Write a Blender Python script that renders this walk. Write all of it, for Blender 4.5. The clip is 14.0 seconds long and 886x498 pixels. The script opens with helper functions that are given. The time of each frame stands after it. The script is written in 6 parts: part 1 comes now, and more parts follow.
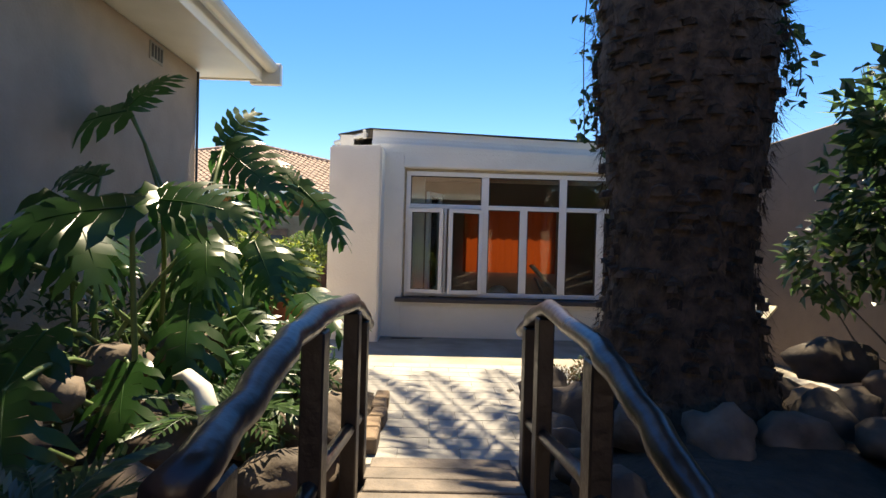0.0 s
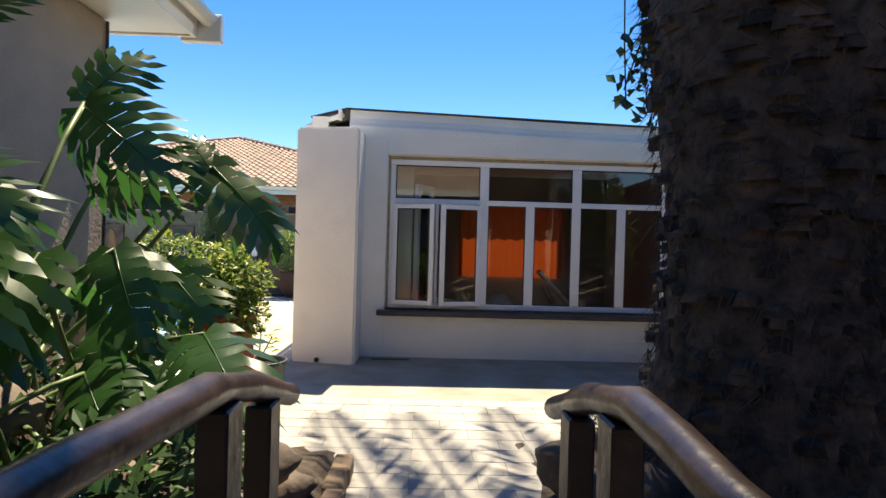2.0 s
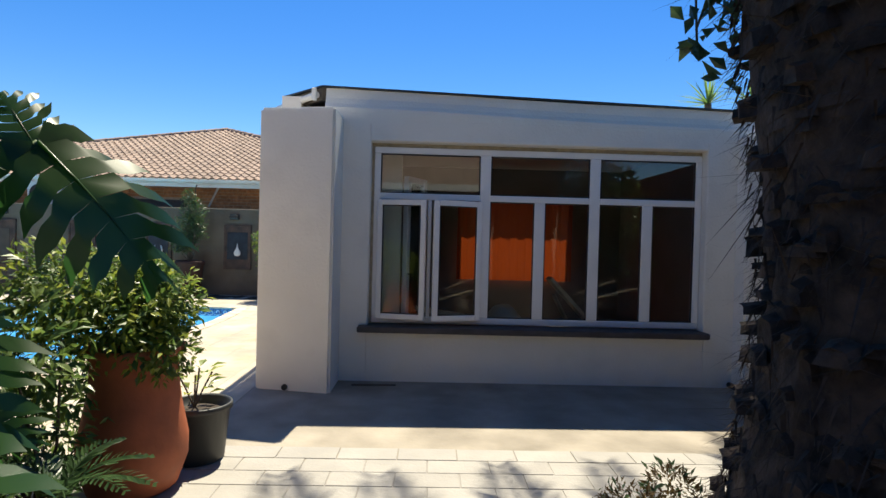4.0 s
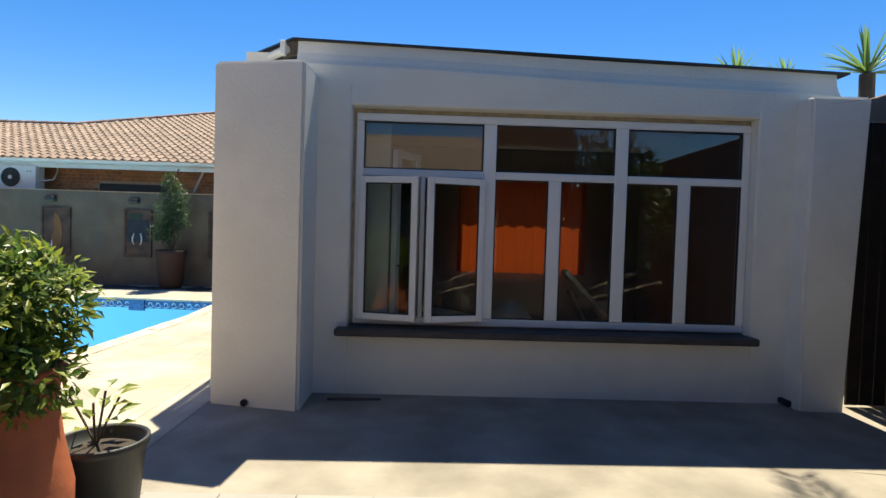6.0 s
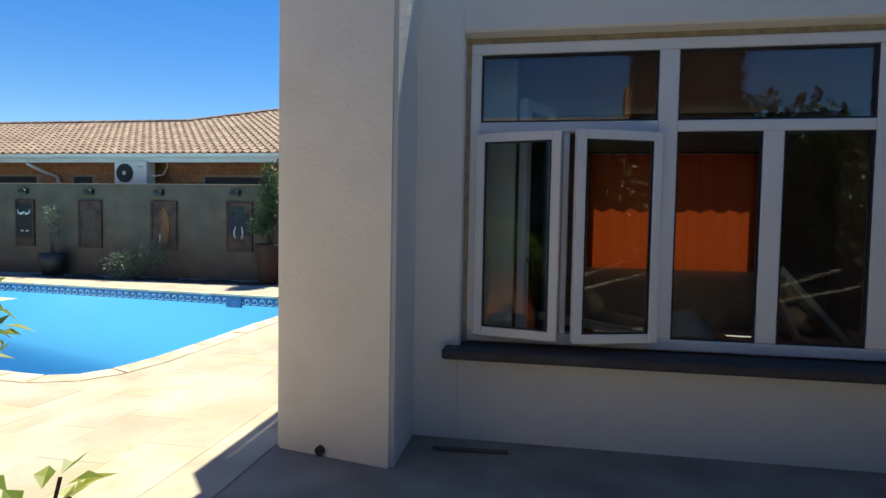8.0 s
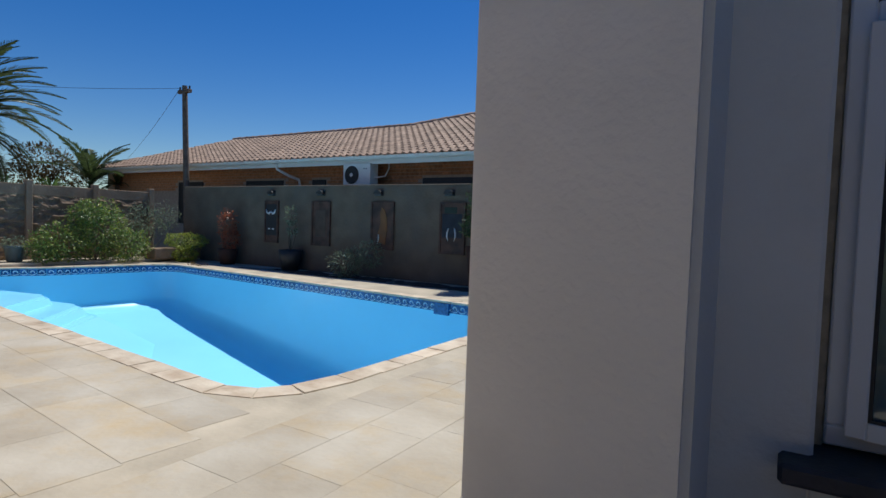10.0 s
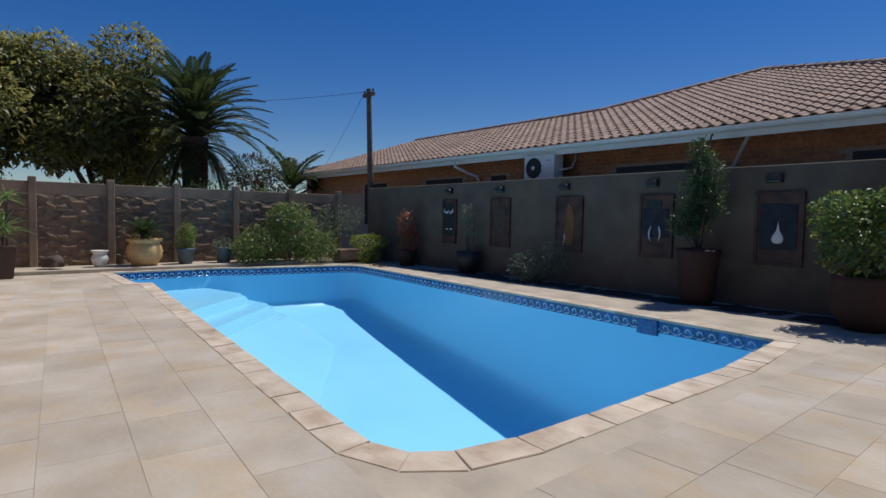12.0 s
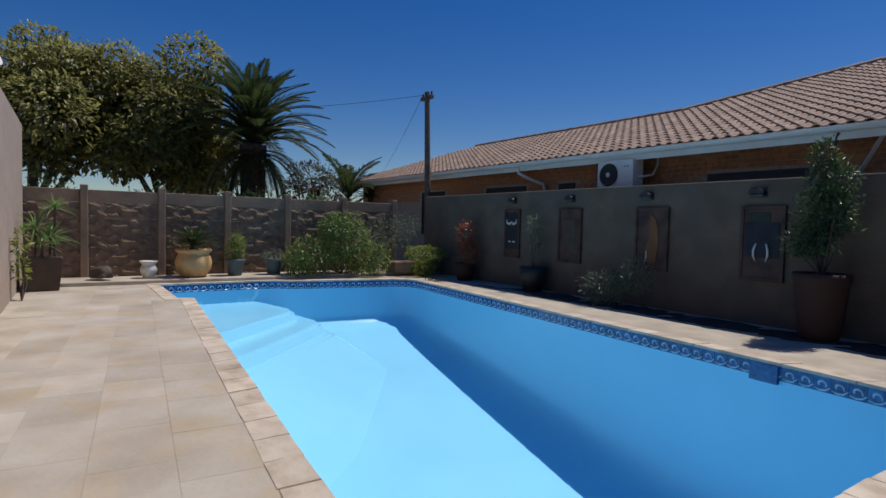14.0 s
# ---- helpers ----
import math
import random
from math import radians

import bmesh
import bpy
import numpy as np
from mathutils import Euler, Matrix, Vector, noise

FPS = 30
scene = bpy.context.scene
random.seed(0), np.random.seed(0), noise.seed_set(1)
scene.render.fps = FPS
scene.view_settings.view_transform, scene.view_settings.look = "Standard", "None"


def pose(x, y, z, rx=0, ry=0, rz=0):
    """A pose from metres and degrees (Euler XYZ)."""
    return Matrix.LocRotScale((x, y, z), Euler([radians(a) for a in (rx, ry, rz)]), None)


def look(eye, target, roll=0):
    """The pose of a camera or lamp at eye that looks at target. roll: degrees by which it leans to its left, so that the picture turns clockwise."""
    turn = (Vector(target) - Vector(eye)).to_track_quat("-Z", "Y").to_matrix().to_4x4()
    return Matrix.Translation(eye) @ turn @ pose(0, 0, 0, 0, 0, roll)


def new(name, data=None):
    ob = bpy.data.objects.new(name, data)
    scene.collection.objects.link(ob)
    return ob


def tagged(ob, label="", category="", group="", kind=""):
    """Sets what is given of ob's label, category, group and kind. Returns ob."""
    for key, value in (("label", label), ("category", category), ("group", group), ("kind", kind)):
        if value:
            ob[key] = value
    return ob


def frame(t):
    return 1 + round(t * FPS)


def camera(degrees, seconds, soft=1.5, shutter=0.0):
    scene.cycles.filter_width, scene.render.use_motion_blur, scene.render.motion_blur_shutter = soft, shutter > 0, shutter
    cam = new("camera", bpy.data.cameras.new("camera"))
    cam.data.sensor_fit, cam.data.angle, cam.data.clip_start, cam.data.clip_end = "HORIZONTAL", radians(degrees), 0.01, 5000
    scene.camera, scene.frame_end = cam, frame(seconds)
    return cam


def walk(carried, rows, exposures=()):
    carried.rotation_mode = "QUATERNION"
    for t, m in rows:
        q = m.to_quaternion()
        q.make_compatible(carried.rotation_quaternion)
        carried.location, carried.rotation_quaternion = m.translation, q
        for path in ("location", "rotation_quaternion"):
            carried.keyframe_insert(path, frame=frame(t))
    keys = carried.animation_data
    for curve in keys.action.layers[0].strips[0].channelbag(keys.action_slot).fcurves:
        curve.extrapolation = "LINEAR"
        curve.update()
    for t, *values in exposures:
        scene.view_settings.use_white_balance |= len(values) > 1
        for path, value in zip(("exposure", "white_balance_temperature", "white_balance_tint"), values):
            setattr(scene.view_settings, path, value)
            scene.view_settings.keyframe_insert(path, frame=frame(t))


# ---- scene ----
cam = camera(77.6, 14.0)
PATH = [
    (0, (0.348, -0.198, 1.311), (0.388, 1.801, 1.305), 1.6),
    (0.5, (0.411, 0.119, 1.313), (0.451, 2.119, 1.306), 1.6),
    (1, (0.417, 0.402, 1.309), (0.456, 2.401, 1.300), 1.5),
    (1.5, (0.401, 0.751, 1.349), (0.445, 2.750, 1.337), 1.6),
    (2, (0.443, 1.095, 1.367), (0.494, 3.094, 1.356), 1.6),
    (2.5, (0.500, 1.415, 1.417), (0.553, 3.414, 1.403), 1.6),
    (3, (0.478, 1.701, 1.453), (0.534, 3.700, 1.437), 1.5),
    (5.5, (0.645, 2.793, 1.463), (0.684, 4.792, 1.404), 1.6),
    (6, (0.631, 3.098, 1.412), (0.67, 5.097, 1.349), 1.7),
    (6.5, (0.598, 3.491, 1.336), (0.628, 5.49, 1.269), 1.6),
    (7, (0.591, 3.867, 1.345), (0.585, 5.866, 1.273), 1.6),
    (7.5, (0.464, 4.222, 1.29), (0.326, 6.216, 1.217), 1.6),
    (8, (0.357, 4.491, 1.319), (0.031, 6.463, 1.227), 1.0),
    (8.5, (0.275, 4.849, 1.275), (-0.267, 6.772, 1.193), 1.7),
    (11, (-0.616, 6.404, 1.231), (-1.915, 7.922, 1.128), 1.2),
    (11.5, (-0.836, 6.673, 1.23), (-2.257, 8.076, 1.124), 1.1),
    (12, (-1.11, 6.815, 1.229), (-2.641, 8.097, 1.12), 1.0),
    (12.5, (-1.415, 7.008, 1.254), (-3.01, 8.211, 1.144), 1.4),
    (13, (-1.617, 7.194, 1.279), (-3.241, 8.357, 1.172), 1.3),
    (13.5, (-1.771, 7.329, 1.318), (-3.421, 8.454, 1.216), 1.2),
    (14, (-1.995, 7.447, 1.333), (-3.654, 8.561, 1.244), 1.4),
]
walk(cam, [(t, look(eye, target, roll)) for t, eye, target, roll in PATH],
     exposures=[(0.0, 1.5, 9000, 6), (1.5, 1.5, 8800, 6), (3.0, 1.12, 7500, 4), (5.5, 0.85, 7450, 2), (7.0, 1.17, 8300, 0), (8.5, 0.52, 7000, 0), (11.0, -0.32, 6400, 9), (14.0, -0.5, 6500, 12)])

# ---- light ----
SUN_DIR = Vector((0.04, 0.43, 0.90)).normalized()
world = bpy.data.worlds.new("world")
world.use_nodes = True
scene.world = world
wn = world.node_tree.nodes
sky = wn.new("ShaderNodeTexSky")
sky.sky_type = "NISHITA"
sky.sun_disc = False
sky.sun_elevation = math.asin(SUN_DIR.z)
sky.sun_rotation = math.atan2(SUN_DIR.x, SUN_DIR.y)
sky.air_density, sky.dust_density, sky.ozone_density = 1.0, 0.18, 5.0
wn["Background"].inputs["Strength"].default_value = 0.098
hue = wn.new("ShaderNodeHueSaturation")
hue.inputs["Saturation"].default_value = 1.36
hue.inputs["Hue"].default_value = 0.513
world.node_tree.links.new(sky.outputs["Color"], hue.inputs["Color"])
world.node_tree.links.new(hue.outputs["Color"], wn["Background"].inputs["Color"])
sun = new("sun", bpy.data.lights.new("sun", "SUN"))
sun.data.energy, sun.data.angle, sun.data.color = 4.9, radians(0.53), (1.0, 0.95, 0.87)
sun.matrix_world = look(SUN_DIR * 60, (0, 0, 0))

# ---- mesh helpers ----
R = random.Random(7)


def mesh_of(bm, name, smooth=False):
    bmesh.ops.recalc_face_normals(bm, faces=bm.faces)
    me = bpy.data.meshes.new(name)
    bm.to_mesh(me)
    bm.free()
    if smooth:
        me.polygons.foreach_set("use_smooth", [True] * len(me.polygons))
    return me


def part(name, bm, material, parent=None, label="", smooth=False):
    """One mesh object under a thing or a part; with no parent it is a thing."""
    me = mesh_of(bm, name, smooth)
    me.materials.append(material)
    ob = new(name, me)
    if parent is not None:
        ob.parent = parent
    if label:
        ob["label"] = label
    return ob


def thing(name, m, label, category, group="", kind=""):
    ob = new(name)
    ob.empty_display_size = 0.1
    ob.matrix_world = m if isinstance(m, Matrix) else pose(*m)
    return tagged(ob, label, category, group, kind)


def share(name, me, parent, m):
    ob = new(name, me)
    ob.parent = parent
    ob.matrix_basis = m
    return ob


def box(bm, lo, hi, bevel=0.0, m=None, seg=1):
    lo, hi = Vector(lo), Vector(hi)
    r = bmesh.ops.create_cube(bm, size=1.0)
    vs = r["verts"]
    for v in vs:
        v.co = Vector(((lo.x + hi.x) / 2 + v.co.x * (hi.x - lo.x), (lo.y + hi.y) / 2 + v.co.y * (hi.y - lo.y), (lo.z + hi.z) / 2 + v.co.z * (hi.z - lo.z)))
    if bevel > 0:
        es = list({e for v in vs for e in v.link_edges})
        r = bmesh.ops.bevel(bm, geom=es, offset=bevel, segments=seg, affect="EDGES", profile=0.6)
        vs = list({v for f in r["faces"] for v in f.verts} | {v for v in vs if v.is_valid})
    if m is not None:
        bmesh.ops.transform(bm, matrix=m, verts=vs)
    return vs


def boxed(lo, hi, bevel=0.0, m=None, seg=1):
    bm = bmesh.new()
    box(bm, lo, hi, bevel, m, seg)
    return bm


def tube(bm, pts, radii, n=10, cap=True):
    """A bent round bar through points."""
    pts = [Vector(p) for p in pts]
    if not isinstance(radii, (list, tuple)):
        radii = [radii] * len(pts)
    rings = []
    side = None
    for i, p in enumerate(pts):
        d = (pts[min(i + 1, len(pts) - 1)] - pts[max(i - 1, 0)]).normalized()
        if side is None:
            side = d.cross(Vector((0, 0, 1)))
            if side.length < 0.1:
                side = d.cross(Vector((1, 0, 0)))
        side = (side - d * side.dot(d)).normalized()
        up = side.cross(d)
        rings.append([bm.verts.new(p + (side * math.cos(a) + up * math.sin(a)) * radii[i]) for a in [2 * math.pi * k / n for k in range(n)]])
    for a, b in zip(rings, rings[1:]):
        for k in range(n):
            bm.faces.new((a[k], a[(k + 1) % n], b[(k + 1) % n], b[k]))
    if cap:
        bm.faces.new(rings[0][::-1])
        bm.faces.new(rings[-1])
    return bm


def lathe(bm, profile, n=28, m=None):
    """A turned shape from (radius, height) pairs; ends at the axis where the radius is 0."""
    rings = []
    made = []
    for r, z in profile:
        if r <= 1e-5:
            v = bm.verts.new((0, 0, z))
            rings.append([v])
            made.append(v)
        else:
            ring = [bm.verts.new((r * math.cos(2 * math.pi * k / n), r * math.sin(2 * math.pi * k / n), z)) for k in range(n)]
            rings.append(ring)
            made += ring
    for a, b in zip(rings, rings[1:]):
        for k in range(n):
            if len(a) == 1 and len(b) > 1:
                bm.faces.new((a[0], b[k], b[(k + 1) % n]))
            elif len(b) == 1 and len(a) > 1:
                bm.faces.new((a[k], a[(k + 1) % n], b[0]))
            elif len(a) > 1:
                bm.faces.new((a[k], a[(k + 1) % n], b[(k + 1) % n], b[k]))
    if m is not None:
        bmesh.ops.transform(bm, matrix=m, verts=made)
    return bm


def prism(bm, outline, z0, z1, m=None):
    """A flat outline (x, y) given thickness."""
    low = [bm.verts.new((x, y, z0)) for x, y in outline]
    top = [bm.verts.new((x, y, z1)) for x, y in outline]
    n = len(outline)
    bm.faces.new(top)
    bm.faces.new(low[::-1])
    for i in range(n):
        bm.faces.new((low[i], low[(i + 1) % n], top[(i + 1) % n], top[i]))
    if m is not None:
        bmesh.ops.transform(bm, matrix=m, verts=low + top)
    return bm


def rock_mesh(seed, sx, sy, sz, rough=0.35, sub=3):
    bm = bmesh.new()
    bmesh.ops.create_icosphere(bm, subdivisions=sub, radius=1.0)
    off = Vector((seed * 3.7, seed * 1.3, seed * 7.1))
    for v in bm.verts:
        n = noise.fractal(v.co * 1.1 + off, 1.0, 2.0, 3)
        f = noise.noise(v.co * 3.3 + off)
        k = 1 + rough * n + 0.06 * f
        v.co = Vector((v.co.x * k * sx, v.co.y * k * sy, max(v.co.z * k, -0.55) * sz))
    return bm


# ---- materials ----
def material(name, base, rough=0.7, metal=0.0, scale=8.0, vary=0.25, bump=0.0, bump_scale=60.0, second=None, spec=0.5, random_tint=0.0, island=False, stain=None, stain_scale=1.2, stain_amount=0.5):
    """A surface with two scales of variation, bump and, for repeats, a tint for each object."""
    mat = bpy.data.materials.new(name)
    mat.use_nodes = True
    nt = mat.node_tree
    nd, ln = nt.nodes, nt.links
    bsdf = nd["Principled BSDF"]
    bsdf.inputs["Roughness"].default_value = rough
    bsdf.inputs["Metallic"].default_value = metal
    bsdf.inputs["Specular IOR Level"].default_value = spec
    geo = nd.new("ShaderNodeNewGeometry")
    co = geo.outputs["Position"]
    n1 = nd.new("ShaderNodeTexNoise")
    n1.inputs["Scale"].default_value = scale
    n1.inputs["Detail"].default_value = 6
    ln.new(co, n1.inputs["Vector"])
    ramp = nd.new("ShaderNodeMapRange")
    ramp.inputs["From Min"].default_value, ramp.inputs["From Max"].default_value = 0.3, 0.7
    ln.new(n1.outputs["Fac"], ramp.inputs["Value"])
    mix = nd.new("ShaderNodeMix")
    mix.data_type = "RGBA"
    b = Vector(base)
    dark = [max(c * (1 - vary), 0) for c in b]
    light = [min(c * (1 + vary), 1) for c in (second or b)]
    mix.inputs["A"].default_value, mix.inputs["B"].default_value = (*dark, 1), (*light, 1)
    ln.new(ramp.outputs["Result"], mix.inputs["Factor"])
    col = mix.outputs["Result"]
    if stain:
        n2 = nd.new("ShaderNodeTexNoise")
        n2.inputs["Scale"].default_value = stain_scale
        n2.inputs["Detail"].default_value = 5
        n2.inputs["Roughness"].default_value = 0.65
        ln.new(co, n2.inputs["Vector"])
        r2 = nd.new("ShaderNodeMapRange")
        r2.inputs["From Min"].default_value, r2.inputs["From Max"].default_value = 0.48, 0.72
        r2.inputs["To Max"].default_value = stain_amount
        ln.new(n2.outputs["Fac"], r2.inputs["Value"])
        m2 = nd.new("ShaderNodeMix")
        m2.data_type = "RGBA"
        m2.inputs["B"].default_value = (*stain, 1)
        ln.new(r2.outputs["Result"], m2.inputs["Factor"])
        ln.new(col, m2.inputs["A"])
        col = m2.outputs["Result"]
    if random_tint:
        hsv = nd.new("ShaderNodeHueSaturation")
        rnd = nd.new("ShaderNodeMapRange")
        rnd.inputs["To Min"].default_value, rnd.inputs["To Max"].default_value = 1 - random_tint, 1 + random_tint
        if island:
            ln.new(geo.outputs["Random Per Island"], rnd.inputs["Value"])
        else:
            oi = nd.new("ShaderNodeObjectInfo")
            ln.new(oi.outputs["Random"], rnd.inputs["Value"])
        ln.new(rnd.outputs["Result"], hsv.inputs["Value"])
        ln.new(col, hsv.inputs["Color"])
        col = hsv.outputs["Color"]
    ln.new(col, bsdf.inputs["Base Color"])
    rr = nd.new("ShaderNodeMapRange")
    rr.inputs["To Min"].default_value, rr.inputs["To Max"].default_value = max(rough - 0.08, 0.02), min(rough + 0.1, 1)
    ln.new(n1.outputs["Fac"], rr.inputs["Value"])
    ln.new(rr.outputs["Result"], bsdf.inputs["Roughness"])
    if bump:
        n3 = nd.new("ShaderNodeTexNoise")
        n3.inputs["Scale"].default_value = bump_scale
        n3.inputs["Detail"].default_value = 4
        ln.new(co, n3.inputs["Vector"])
        bp = nd.new("ShaderNodeBump")
        bp.inputs["Strength"].default_value = bump
        bp.inputs["Distance"].default_value = 0.02
        ln.new(n3.outputs["Fac"], bp.inputs["Height"])
        ln.new(bp.outputs["Normal"], bsdf.inputs["Normal"])
    return mat


def leaf_material(name, base, light, rough=0.35, trans=0.35, glow=1.6):
    """A leaf: a tint for each leaf, some light passing through."""
    mat = bpy.data.materials.new(name)
    mat.use_nodes = True
    nd, ln = mat.node_tree.nodes, mat.node_tree.links
    bsdf = nd["Principled BSDF"]
    geo = nd.new("ShaderNodeNewGeometry")
    mix = nd.new("ShaderNodeMix")
    mix.data_type = "RGBA"
    mix.inputs["A"].default_value, mix.inputs["B"].default_value = (*base, 1), (*light, 1)
    ln.new(geo.outputs["Random Per Island"], mix.inputs["Factor"])
    ln.new(mix.outputs["Result"], bsdf.inputs["Base Color"])
    bsdf.inputs["Roughness"].default_value = rough
    tr = nd.new("ShaderNodeBsdfTranslucent")
    hs = nd.new("ShaderNodeHueSaturation")
    hs.inputs["Value"].default_value = glow
    ln.new(mix.outputs["Result"], hs.inputs["Color"])
    ln.new(hs.outputs["Color"], tr.inputs["Color"])
    ms = nd.new("ShaderNodeMixShader")
    ms.inputs["Fac"].default_value = trans
    ln.new(bsdf.outputs["BSDF"], ms.inputs[1])
    ln.new(tr.outputs["BSDF"], ms.inputs[2])
    ln.new(ms.outputs["Shader"], nd["Material Output"].inputs["Surface"])
    return mat


def glass_material(name, tint=(0.9, 0.95, 0.95)):
    mat = bpy.data.materials.new(name)
    mat.use_nodes = True
    nd, ln = mat.node_tree.nodes, mat.node_tree.links
    tr = nd.new("ShaderNodeBsdfTransparent")
    tr.inputs["Color"].default_value = (*tint, 1)
    gl = nd.new("ShaderNodeBsdfGlossy")
    gl.inputs["Roughness"].default_value = 0.01
    fr = nd.new("ShaderNodeFresnel")
    fr.inputs["IOR"].default_value = 1.6
    ms = nd.new("ShaderNodeMixShader")
    ln.new(fr.outputs["Fac"], ms.inputs["Fac"])
    ln.new(tr.outputs["BSDF"], ms.inputs[1])
    ln.new(gl.outputs["BSDF"], ms.inputs[2])
    ln.new(ms.outputs["Shader"], nd["Material Output"].inputs["Surface"])
    return mat


M_PLASTER = material("white_plaster", (0.80, 0.78, 0.73), 0.85, scale=3, vary=0.06, bump=0.25, bump_scale=35, stain=(0.55, 0.53, 0.49), stain_scale=1.5, stain_amount=0.25)
M_TAN = material("tan_plaster", (0.40, 0.31, 0.25), 0.9, scale=4, vary=0.08, bump=0.3, bump_scale=40, stain=(0.30, 0.23, 0.185), stain_amount=0.3)
# brown wall plaster, with the palm crown's shade mixed into its tone
M_BROWN_SHADED = material("brown_plaster_shaded", (0.21, 0.16, 0.125), 0.9, scale=4, vary=0.1, bump=0.3, bump_scale=40, stain=(0.15, 0.115, 0.09), stain_amount=0.4)
M_RENDER = material("grey_render", (0.145, 0.112, 0.08), 0.92, scale=2.5, vary=0.2, bump=0.5, bump_scale=18, stain=(0.12, 0.11, 0.095), stain_scale=1.1, stain_amount=0.7)
# apron concrete, painted darker than the deck to carry the room's shade
M_CONCRETE_SHADED = material("concrete_paving_shaded", (0.26, 0.225, 0.18), 0.85, scale=2.2, vary=0.16, bump=0.2, bump_scale=30, second=(0.33, 0.29, 0.24), stain=(0.19, 0.165, 0.135), stain_scale=0.9, stain_amount=0.45)
M_GROUT = material("deck_concrete", (0.385, 0.335, 0.265), 0.88, scale=2.2, vary=0.12, bump=0.2, bump_scale=30, second=(0.47, 0.41, 0.33), stain=(0.40, 0.335, 0.26), stain_scale=0.9, stain_amount=0.45)
M_SLAB = material("sandstone_slab", (0.405, 0.345, 0.27), 0.85, scale=1.6, vary=0.13, bump=0.25, bump_scale=22, second=(0.435, 0.395, 0.34), random_tint=0.08, stain=(0.44, 0.32, 0.17), stain_scale=1.9, stain_amount=0.6)
M_COPING = material("coping_stone", (0.46, 0.355, 0.26), 0.85, scale=4, vary=0.14, bump=0.3, bump_scale=25, second=(0.62, 0.54, 0.44), random_tint=0.14, stain=(0.38, 0.33, 0.28), stain_scale=2.0, stain_amount=0.5)
M_PAVER = material("pale_paver", (0.345, 0.325, 0.30), 0.85, scale=3, vary=0.1, bump=0.2, bump_scale=40, random_tint=0.05, stain=(0.29, 0.27, 0.25), stain_scale=2.2, stain_amount=0.45)
M_JOINT = material("joint_mortar", (0.32, 0.295, 0.27), 0.95, scale=6, vary=0.2)
M_FILLER = material("window_filler", (0.44, 0.38, 0.28), 0.9, scale=14, vary=0.25, bump=0.4, bump_scale=50)
M_SOIL = material("soil", (0.05, 0.036, 0.026), 0.95, scale=9, vary=0.4, bump=0.8, bump_scale=25)
M_GROUND = material("ground", (0.22, 0.19, 0.14), 0.95, scale=0.8, vary=0.3)
M_ROCK = material("boulder", (0.075, 0.053, 0.04), 0.85, scale=5, vary=0.3, bump=0.6, bump_scale=14, second=(0.12, 0.088, 0.066), random_tint=0.35, stain=(0.10, 0.088, 0.07), stain_scale=3, stain_amount=0.6)
M_POOL = material("pool_paint", (0.27, 0.71, 0.98), 0.22, scale=0.7, vary=0.02, second=(0.28, 0.72, 0.99), stain=(0.30, 0.74, 0.99), stain_scale=0.5, stain_amount=0.3)
M_TILEB = material("pool_tile_blue", (0.015, 0.075, 0.22), 0.2, scale=20, vary=0.35, second=(0.03, 0.12, 0.32), random_tint=0.25)
M_TILEW = material("pool_tile_wave", (0.62, 0.76, 0.86), 0.2, scale=20, vary=0.15)
M_UPVC = material("white_upvc", (0.80, 0.80, 0.80), 0.35, scale=3, vary=0.03)
M_SILL = material("dark_sill", (0.055, 0.05, 0.055), 0.6, scale=8, vary=0.3, bump=0.2)
M_GLASS = glass_material("window_glass")
M_DARK = material("dark_gasket", (0.02, 0.02, 0.022), 0.5, scale=10, vary=0.2)
M_ORANGE = material("orange_cloth", (0.80, 0.16, 0.03), 0.8, scale=5, vary=0.12, bump=0.2)
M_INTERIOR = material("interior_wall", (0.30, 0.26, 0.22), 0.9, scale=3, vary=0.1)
M_CREAM = material("cream_paint", (0.80, 0.77, 0.64), 0.9, scale=6, vary=0.08)
M_TIMBER = material("raw_timber", (0.70, 0.60, 0.43), 0.7, scale=9, vary=0.2, bump=0.2)
M_RAIL = material("varnished_pole", (0.016, 0.011, 0.011), 0.30, scale=7, vary=0.45, bump=0.25, bump_scale=12, second=(0.032, 0.020, 0.017))
M_POST = material("dark_post", (0.02, 0.013, 0.011), 0.4, scale=9, vary=0.4, bump=0.3, bump_scale=20)
M_PLANK = material("bridge_plank", (0.14, 0.11, 0.09), 0.7, scale=9, vary=0.35, bump=0.4, bump_scale=30, random_tint=0.2)
M_TRUNK = material("palm_bark", (0.030, 0.020, 0.015), 0.95, scale=10, vary=0.5, bump=0.9, bump_scale=28, second=(0.058, 0.040, 0.029), random_tint=0.6, island=True)
M_FIBRE = material("palm_fibre", (0.06, 0.038, 0.025), 0.95, scale=10, vary=0.4)
M_TERRA = material("terracotta", (0.42, 0.11, 0.045), 0.7, scale=6, vary=0.2, bump=0.15, bump_scale=20, stain=(0.25, 0.08, 0.04), stain_amount=0.4)
# terracotta for the pots under the grey wall, its shade darkened into the colour
M_TERRA_SHADED = material("shaded_terracotta", (0.045, 0.020, 0.014), 0.8, scale=6, vary=0.2, bump=0.15, bump_scale=20)
M_TERRA2 = material("ochre_clay", (0.58, 0.34, 0.14), 0.7, scale=6, vary=0.15, bump=0.15, bump_scale=20, stain=(0.40, 0.23, 0.10), stain_amount=0.4)
M_BLACK = material("black_plastic", (0.03, 0.032, 0.032), 0.5, scale=8, vary=0.3)
M_WHITEPOT = material("white_glaze", (0.70, 0.67, 0.60), 0.4, scale=6, vary=0.08)
